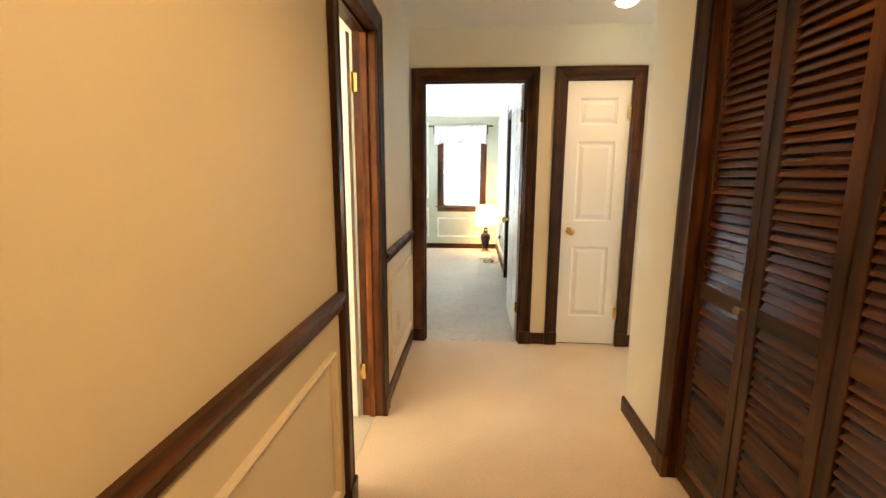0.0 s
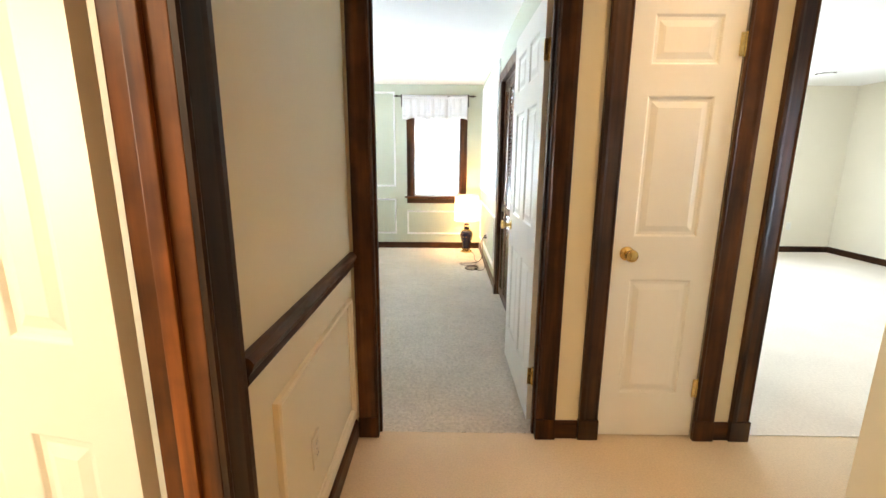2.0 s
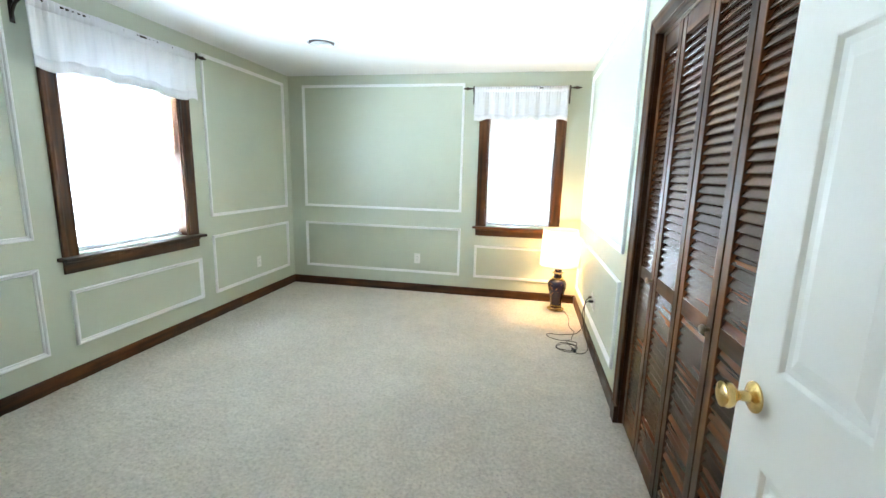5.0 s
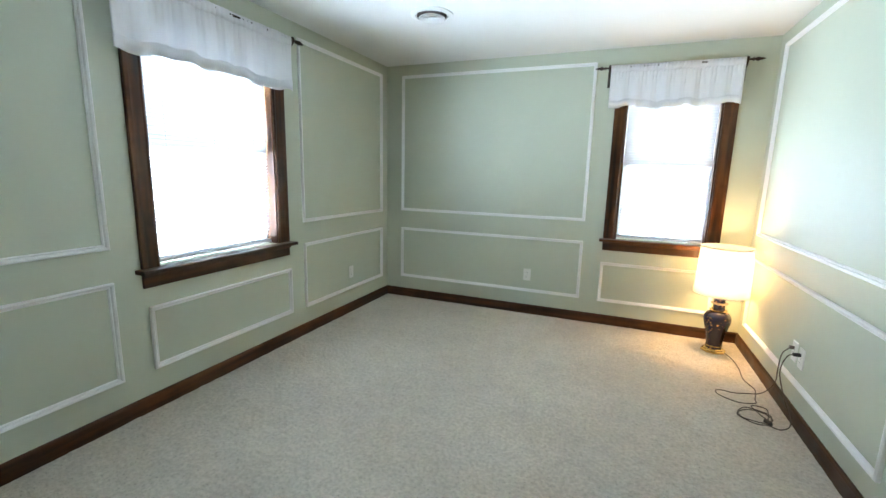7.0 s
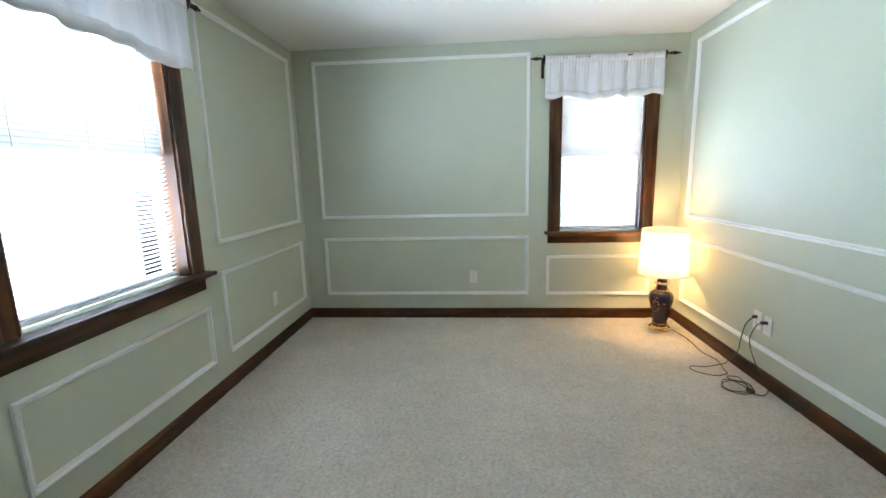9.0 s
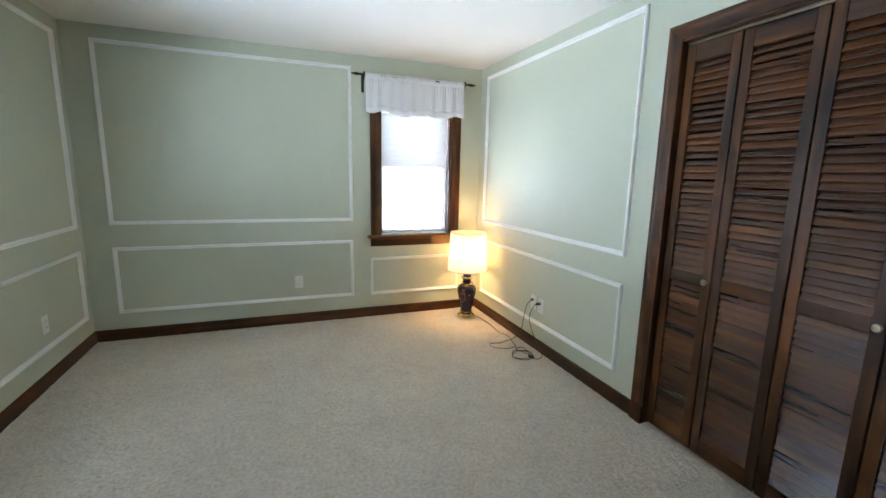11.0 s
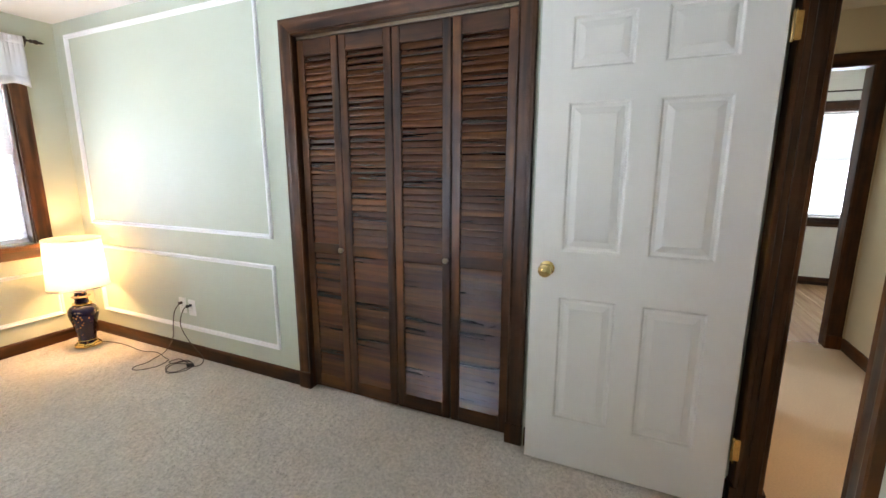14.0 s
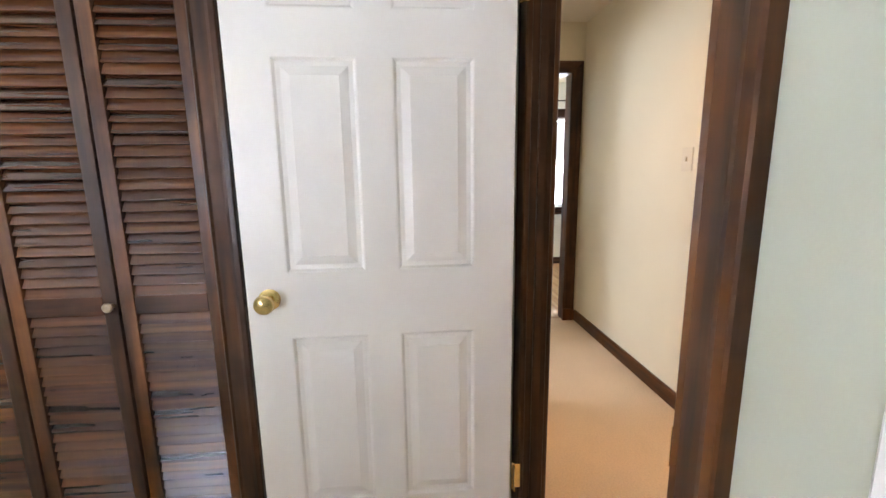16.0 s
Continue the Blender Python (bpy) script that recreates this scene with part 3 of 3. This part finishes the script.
def louvre_leaf(x, y0, y1, z0, z1, mid, knob_y, label, group):
    """One leaf of a bifold door in a wall that faces -x; mid: heights of the middle rail."""
    thing = empty("louvre_door", pose(x, y0, z0), label, "closet door", group)
    w, h, st, th = y1 - y0, z1 - z0, 0.045, 0.028
    for a in (0.0, w - st):
        part("stile", box(0, th, a + 0.001, a + st - 0.001, 0, h, 0.0025), WOOD_Z, thing)
    for a, c in ((0.0, 0.085), (mid[0] - z0, mid[1] - z0), (h - 0.080, h)):
        part("rail", box(0.001, th - 0.001, st, w - st, a, c, 0.002), WOOD_Y, thing)
    for a, c in ((0.085, mid[0] - z0), (mid[1] - z0, h - 0.080)):
        n = round((c - a) / 0.0330)
        for i in range(n):
            s = new("slat", slat_mesh(w - 2 * st))
            s.matrix_world = pose(th / 2, st, a + (i + 0.5) * (c - a) / n, 0, 26, 0)
            s.parent = thing
    if knob_y is not None:
        part("knob", moved(lathe(((0.008, 0), (0.007, 0.012), (0.014, 0.018), (0.016, 0.024), (0.012, 0.029), (0.003, 0.030)), 16), pose(0, knob_y - y0, (mid[0] + mid[1]) / 2 - z0, 0, -90)), STEEL, thing, "small aged nickel knob", True)
    return thing


edges = (5.058, 5.374, 5.697, 6.018, 6.294)
for i, (a, c) in enumerate(zip(edges, edges[1:])):
    louvre_leaf(0.762, a + 0.003, c - 0.003, 0.015, 2.022, (0.862, 0.922), {1: 5.374 + 0.02, 3: 6.018 + 0.02}.get(i), "dark walnut-stained louvred bifold closet leaf, closed", "bedroom closet doors")
fc = empty("closet_frame", ORIGIN, "dark walnut-stained frame of the bedroom closet", "door frame", kind="structure")
casing(fc, W_E, CLO[0], CLO[1], 2.042, 0.082)
jambs(fc, W_E, CLO[0], CLO[1], 2.042, 0.113)
part("track", moved(box(CLO[0], CLO[1], -0.050, -0.024, 2.026, 2.041, 0.001), W_E), STEEL, fc, "steel bifold track")

edges = (1.10, 1.4475, 1.795, 2.1425, 2.49)
for i, (a, c) in enumerate(zip(edges, edges[1:])):
    louvre_leaf(1.215, a + 0.003, c - 0.003, 0.015, 2.012, (0.862, 0.922), {1: 1.47, 3: 2.165}.get(i), "dark walnut-stained louvred bifold hall closet leaf", "hall closet doors")
fh = empty("closet_frame", ORIGIN, "dark walnut-stained frame of the hall closet", "door frame", kind="structure")
casing(fh, W_HE, RC[0], RC[1], 2.032, 0.098)
jambs(fh, W_HE, RC[0], RC[1], 2.032, 0.108)


# ---- windows ----
def window(name, m, s0, s1, label, m_depth=0.15):
    """A double-hung window with stained trim, sashes, panes and a lowered blind."""
    thing = empty(name, ORIGIN, label, "window", kind="structure")
    z0, z1, mid = 0.797, 1.99, 1.456
    pr = scaled(CASING, 0.095)
    for side in ("left", "right", "top"):
        part("casing", moved(mitre_side(side, s0, s1, z0, z1, pr, z0 + 0.001), m), grain_for(m, side != "top"), thing)
    part("window_sill", moved(box(s0 - 0.125, s1 + 0.125, -0.02, 0.075, z0 - 0.024, z0, 0.006), m), grain_for(m, False), thing)
    part("apron", moved(box(s0 - 0.095, s1 + 0.095, 0.0, 0.018, z0 - 0.105, z0 - 0.024, 0.003), m), grain_for(m, False), thing)
    part("apron_lip", moved(box(s0 - 0.095, s1 + 0.095, 0.018, 0.030, z0 - 0.045, z0 - 0.024, 0.004), m), grain_for(m, False), thing)
    for a, c in ((s0, s0 + 0.012), (s1 - 0.012, s1)):
        part("jamb", moved(box(a, c, -m_depth, -0.001, z0, z1), m), WOOD_Z, thing)
    part("head_jamb", moved(box(s0, s1, -m_depth, -0.001, z1 - 0.012, z1), m), grain_for(m, False), thing)
    a, c = s0 + 0.012, s1 - 0.012
    for lo, hi, n in ((z0 + 0.002, mid + 0.016, -0.092), (mid - 0.016, z1 - 0.012, -0.128)):
        bm = bmesh.new()
        add_box(bm, a, a + 0.035, n - 0.03, n, lo, hi)
        add_box(bm, c - 0.035, c, n - 0.03, n, lo, hi)
        add_box(bm, a + 0.035, c - 0.035, n - 0.03, n, lo, lo + 0.035)
        add_box(bm, a + 0.035, c - 0.035, n - 0.03, n, hi - 0.032, hi)
        sash = part("sash", moved(bm, m), TRIM_WHITE, thing, "white painted sash")
        pane = part("pane", moved(box(a + 0.035, c - 0.035, n - 0.017, n - 0.013, lo + 0.035, hi - 0.032), m), GLASS, sash)
        pane.visible_shadow = False
    return thing


def blind(m, s0, s1, label):
    """A lowered mini blind: head rail, slats, ladder cords and bottom rail."""
    thing = empty("window_blind", ORIGIN, label, "blind")
    a, c = s0 + 0.018, s1 - 0.018
    part("head_rail", moved(box(a, c, -0.072, -0.046, 1.945, 1.975, 0.003), m), VINYL, thing)
    part("bottom_rail", moved(box(a, c, -0.072, -0.048, 0.806, 0.822, 0.003), m), VINYL, thing)
    bm = bmesh.new()
    rows = []
    for y, z in ((-0.0125, -0.0015), (-0.004, 0.0010), (0.004, 0.0010), (0.0125, -0.0015)):
        rows.append([bm.verts.new((x, y, z)) for x in (a, c)])
    for r0, r1 in zip(rows, rows[1:]):
        bm.faces.new((r0[0], r0[1], r1[1], r1[0]))
    me = bpy.data.meshes.new("slat")
    moved(bm, pose(0, 0, 0, 38)).to_mesh(me)
    shut = bpy.data.meshes.new("slat")
    moved(bm, pose(0, 0, 0, 37)).to_mesh(shut)
    bm.free()
    shut.materials.append(VINYL)
    me.materials.append(VINYL)
    n = 50
    for i in range(n):
        z = 0.830 + i * (1.940 - 0.830) / n
        s = new("slat", shut if z > 1.45 else me)
        s.matrix_world = m @ pose(0, -0.060, z)
        s.parent = thing
    for u in (0.14, 0.5, 0.86):
        part("ladder_cord", moved(box(a + (c - a) * u - 0.001, a + (c - a) * u + 0.001, -0.048, -0.046, 0.81, 1.95), m), VINYL, thing)
    return thing


window("window_1", W_W, *WW, "double-hung window with dark walnut-stained trim")
window("window_2", W_N, *NW, "double-hung window with dark walnut-stained trim")
window("window_3", W_ER, 2.06, 3.36, "far window with dark walnut-stained trim")
blind(W_W, *WW, "white mini blind lowered over the window")
blind(W_N, *NW, "white mini blind lowered over the window")
blind(W_ER, 2.06, 3.36, "white mini blind lowered over the far window")


def backdrop(x0, x1, y0, y1):
    tagged(finish(box(x0, x1, y0, y1, -0.5, 3.5), "backdrop", OUTSIDE), kind="structure")


backdrop(-4.6, -4.55, 4.0, 9.0)
backdrop(-2.0, 2.2, 10.5, 10.55)
backdrop(6.8, 6.85, 1.0, 4.0)


def curtain(m, s0, s1, z_top, z_bot, seed, label):
    """A gathered valance with a hemmed, uneven lower edge, and its rod with brackets and finials."""
    rng = random.Random(seed)
    thing = empty("valance", ORIGIN, label, "curtain")
    bm = bmesh.new()
    nx, nz = 110, 12
    ph = [rng.uniform(0, 6.28) for _ in range(6)]
    grid = []
    for i in range(nx + 1):
        u = i / nx
        s = s0 + (s1 - s0) * u
        fold = 0.45 * math.sin(u * 58 + ph[0]) + 0.35 * math.sin(u * 33 + ph[1]) + 0.5 * math.sin(u * 14 + ph[2])
        drop = 0.009 * math.sin(u * 17 + ph[3]) + 0.008 * math.sin(u * 9 + ph[4]) + 0.006 * math.sin(u * 41 + ph[5])
        col = []
        for k in range(nz + 1):
            v = k / nz
            z = z_top + 0.018 - (z_top + 0.018 - z_bot - drop) * v
            pinch = 0.35 + 0.65 * min(1.0, v * 2.2)
            n = 0.080 + fold * 0.016 * pinch + 0.004 * math.sin(i * 2.1) * (1 - v)
            if k == nz - 2:
                n += 0.003
            col.append(bm.verts.new((s, n, z)))
        grid.append(col)
    hem = bmesh.new()
    low = [[hem.verts.new(col[k].co + Vector((0, 0.0025, 0))) for k in range(nz - 2, nz + 1)] for col in grid]
    head = bmesh.new()
    high = [[head.verts.new(col[k].co + Vector((0, 0.0030 + 0.003 * (k == 1), 0))) for k in range(3)] for col in grid]
    for i in range(nx):
        for k in range(nz):
            bm.faces.new((grid[i][k], grid[i + 1][k], grid[i + 1][k + 1], grid[i][k + 1]))
        for mesh, cols in ((hem, low), (head, high)):
            for k in range(2):
                mesh.faces.new((cols[i][k], cols[i + 1][k], cols[i + 1][k + 1], cols[i][k + 1]))
    for name, mesh, label2 in (("cloth", bm, "white gathered cotton"), ("hem", hem, "doubled white hem"), ("rod_pocket", head, "ruched rod pocket")):
        ob = part(name, moved(mesh, m), COTTON, thing, label2, True)
        sol = ob.modifiers.new("thick", "SOLIDIFY")
        sol.thickness = 0.002
    rod = empty("curtain_rod", ORIGIN, "dark bronze curtain rod with scroll brackets and finials", "curtain rod")
    a, c = s0 - 0.06, s1 + 0.06
    part("pole", moved(lathe(((0.007, a), (0.007, c)), 12), m @ Matrix.Translation((0, 0.075, z_top)) @ pose(0, 0, 0, 0, 90)), IRON, rod, "", True)
    fin = ((0.007, 0.0), (0.013, 0.004), (0.013, 0.010), (0.006, 0.016), (0.014, 0.028), (0.016, 0.038), (0.008, 0.052), (0.010, 0.058), (0.004, 0.078), (0.001, 0.085))
    part("finial", moved(lathe(fin, 14), m @ Matrix.Translation((c - 0.02, 0.075, z_top)) @ pose(0, 0, 0, 0, 90)), IRON, rod, "", True)
    part("finial", moved(lathe(fin, 14), m @ Matrix.Translation((a + 0.02, 0.075, z_top)) @ pose(0, 0, 0, 0, -90)), IRON, rod, "", True)
    for s in (s0 - 0.012, s1 + 0.012):
        pts = ((s, 0.002, z_top - 0.12), (s, 0.010, z_top - 0.08), (s, 0.034, z_top - 0.045), (s, 0.064, z_top - 0.025), (s, 0.085, z_top + 0.005), (s, 0.072, z_top + 0.020))
        part("bracket", moved(tube(pts, 0.0085), m), IRON, rod, "", True)
        part("wall_plate", moved(box(s - 0.012, s + 0.012, 0.0, 0.005, z_top - 0.14, z_top + 0.01, 0.002), m), IRON, rod)


rod = empty("curtain_rod", ORIGIN, "plain dark curtain rod above the far window", "curtain rod")
part("pole", box(5.030, 5.046, 1.88, 3.54, 2.172, 2.188, 0.004), IRON, rod)
for y in (1.94, 3.48):
    part("bracket", box(5.046, 5.1, y - 0.008, y + 0.008, 2.168, 2.186, 0.002), IRON, rod)
curtain(W_W, 5.915, 7.105, 2.228, 1.880, 3, "white gathered cotton valance hung over the wide window")
curtain(W_N, -0.418, 0.516, 2.220, 1.902, 8, "white gathered cotton valance hung over the narrow window")


# ---- table lamp on the floor ----
LX, LY = 0.525, 8.318
lamp = empty("table_lamp", pose(LX, LY, 0), "navy and gilt porcelain lamp, lit, standing on the carpet", "lamp")
part("base", lathe(((0.080, 0.002), (0.088, 0.006), (0.088, 0.016), (0.076, 0.021), (0.074, 0.028), (0.064, 0.034)), 8), BRASS, lamp, "octagonal gilt base")
part("body", lathe(((0.054, 0.034), (0.056, 0.050), (0.056, 0.075), (0.062, 0.120), (0.075, 0.180), (0.088, 0.230), (0.094, 0.262), (0.092, 0.288), (0.080, 0.312), (0.060, 0.326), (0.050, 0.331)), 40), PORCELAIN, lamp, "navy porcelain with gilt flowers", True)
part("foot_ring", lathe(((0.0575, 0.048), (0.0590, 0.052), (0.0575, 0.056)), 40), BRASS, lamp, "", True)
part("collar", lathe(((0.050, 0.331), (0.060, 0.335), (0.061, 0.341), (0.050, 0.346)), 40), BRASS, lamp, "gilt ring", True)
part("neck", lathe(((0.044, 0.346), (0.040, 0.366), (0.041, 0.384)), 40), PORCELAIN, lamp, "", True)
part("collar", lathe(((0.041, 0.384), (0.058, 0.390), (0.060, 0.396), (0.044, 0.402)), 40), STEEL, lamp, "pale ring", True)
part("cap", lathe(((0.040, 0.402), (0.036, 0.420), (0.040, 0.428), (0.022, 0.436)), 40), PORCELAIN, lamp, "", True)
part("stem", lathe(((0.009, 0.434), (0.009, 0.56), (0.018, 0.562), (0.018, 0.585)), 12), BRASS, lamp, "", True)
bm = bmesh.new()
ring = []
n = 48
for r0, z in ((0.188, 0.470), (0.187, 0.478), (0.172, 0.828), (0.171, 0.836)):
    ring.append([bm.verts.new((r0 * math.cos(2 * math.pi * i / n), r0 * math.sin(2 * math.pi * i / n), z)) for i in range(n)])
for a, c in zip(ring, ring[1:]):
    for i in range(n):
        j = (i + 1) % n
        bm.faces.new((a[i], a[j], c[j], c[i]))
shade = part("shade", bm, SHADE, lamp, "cream drum shade, lit from inside", True)
sol = shade.modifiers.new("thick", "SOLIDIFY")
sol.thickness = 0.002
for r0, z in ((0.1885, 0.468), (0.1725, 0.827)):
    bm = bmesh.new()
    hoop = [[bm.verts.new((r * math.cos(2 * math.pi * i / n), r * math.sin(2 * math.pi * i / n), h)) for i in range(n)] for r, h in ((r0, z), (r0 + 0.0012, z), (r0 + 0.0008, z + 0.011), (r0 - 0.0004, z + 0.011))]
    for a, c in zip(hoop, hoop[1:] + hoop[:1]):
        for i in range(n):
            j = (i + 1) % n
            bm.faces.new((a[i], a[j], c[j], c[i]))
    part("binding", bm, COTTON, lamp, "cream cloth binding of the shade", True)

# ---- sockets, switches, plugs, cords ----
def socket(m, s, z, label="white duplex socket plate on the wall", mat=PLASTIC):
    thing = empty("wall_socket", ORIGIN, label, "socket", "wall sockets")
    part("plate", moved(box(s - 0.035, s + 0.035, 0.0, 0.006, z - 0.057, z + 0.057, 0.002), m), mat, thing)
    for d in (-0.021, 0.021):
        part("receptacle", moved(box(s - 0.016, s + 0.016, 0.006, 0.009, z + d - 0.014, z + d + 0.014, 0.002), m), mat, thing)
        for q in (-0.006, 0.006):
            # thin black strips in place of the shaded openings
            part("slot", moved(box(s + q - 0.001, s + q + 0.001, 0.009, 0.0095, z + d - 0.003, z + d + 0.006), m), BLACK, thing)
    part("screw", moved(lathe(((0.003, 0.0), (0.002, 0.001)), 8), m @ pose(s, 0.006, z, -90)), STEEL, thing)
    return thing


socket(W_N, -1.024, 0.388)
socket(W_W, 7.893, 0.389)
socket(W_E, 7.461, 0.377)
socket(W_E, 7.362, 0.370)
socket(W_HW, 3.416, 0.384, "almond duplex socket plate under the chair rail", ALMOND)
socket(W_3N, 5.35, 0.40, "white socket plate in the second bedroom")


def switch(m, s, z, mat, label):
    thing = empty("light_switch", ORIGIN, label, "switch")
    part("plate", moved(box(s - 0.04, s + 0.04, 0.0, 0.007, z - 0.06, z + 0.06, 0.002), m), mat, thing)
    part("toggle", moved(box(s - 0.005, s + 0.005, 0.007, 0.018, z - 0.010, z + 0.012, 0.002), m), mat, thing)
    return thing


switch(W_PS, 1.50, 1.335, ALMOND, "almond light switch on the hall wall")
switch(W_S, -0.415, 1.335, PLASTIC, "white light switch beside the bedroom door")

cord = empty("lamp_cord", ORIGIN, "brown lamp cord lying on the carpet, plugged in", "cord")
part("wire", tube(((LX + 0.07, LY - 0.045, 0.012), (0.625, 8.16, 0.010), (0.63, 8.0, 0.010), (0.615, 7.82, 0.010), (0.645, 7.68, 0.010), (0.612, 7.535, 0.010), (0.60, 7.48, 0.010), (0.51, 7.45, 0.010), (0.425, 7.50, 0.010), (0.405, 7.555, 0.010), (0.44, 7.585, 0.010), (0.50, 7.57, 0.012), (0.57, 7.59, 0.012), (0.66, 7.60, 0.03), (0.705, 7.57, 0.12), (0.70, 7.54, 0.22), (0.69, 7.49, 0.34), (0.715, 7.461, 0.398)), 0.0032), CORD, cord)
part("plug", box(0.708, 0.733, 7.452, 7.470, 0.389, 0.407, 0.003), CORD, cord)
cord = empty("extension_cord", ORIGIN, "dark extension cord coiled on the carpet, plugged in", "cord")
coil = [(0.71, 7.362, 0.391), (0.675, 7.37, 0.37), (0.665, 7.40, 0.26), (0.69, 7.36, 0.13), (0.705, 7.26, 0.03), (0.65, 7.205, 0.010)]
for i in range(20):
    a = -0.9 - i * 0.66
    coil.append((0.545 + 0.080 * math.cos(a) + 0.004 * (i % 3), 7.285 + 0.075 * math.sin(a) + 0.004 * (i % 4), 0.010 + 0.0010 * i))
coil += [(0.56, 7.40, 0.02), (0.60, 7.44, 0.012), (0.64, 7.42, 0.012), (0.625, 7.33, 0.014), (0.60, 7.255, 0.02)]
part("wire", tube(coil, 0.0032), CORD, cord)
part("plug", box(0.695, 0.733, 7.353, 7.371, 0.382, 0.400, 0.003), BLACK, cord, "black plug")
part("connector", moved(box(-0.011, 0.011, -0.022, 0.022, 0.004, 0.024, 0.004), pose(0.60, 7.245, 0.004, 0, 0, 20)), BLACK, cord)

# ---- ceiling fittings ----
def vent(x, y, h):
    thing = empty("ceiling_vent", pose(x, y, h), "round white ceiling air diffuser", "vent", "ceiling vents")
    part("flange", lathe(((0.145, -0.001), (0.145, -0.006), (0.120, -0.014), (0.112, -0.014), (0.110, -0.002)), 32), TRIM_WHITE, thing, "", True)
    # dark disc painted as the shade up in the duct
    part("throat", lathe(((0.10, -0.0015), (0.10, -0.0145)), 32), DARK, thing)
    for r0 in (0.088, 0.062, 0.036):
        part("cone", lathe(((r0 - 0.016, -0.016), (r0, -0.026), (r0 + 0.002, -0.023), (r0 - 0.013, -0.015)), 32), TRIM_WHITE, thing, "", True)
    return thing


vent(-1.553, 7.405, H1)
vent(4.75, 7.6, H1)


def downlight(x, y):
    thing = empty("ceiling_light", pose(x, y, H2), "small round ceiling lamp, lit", "ceiling light", "hall ceiling lights")
    part("trim_ring", lathe(((0.085, -0.001), (0.085, -0.008), (0.070, -0.014), (0.064, -0.012), (0.064, -0.001)), 32), TRIM_WHITE, thing, "", True)
    part("bulb", lathe(((0.050, -0.002), (0.060, -0.012), (0.055, -0.024), (0.035, -0.034), (0.004, -0.038)), 24), BULB, thing, "glowing lamp face", True)


downlight(1.217, 3.613)
downlight(0.80, 1.10)
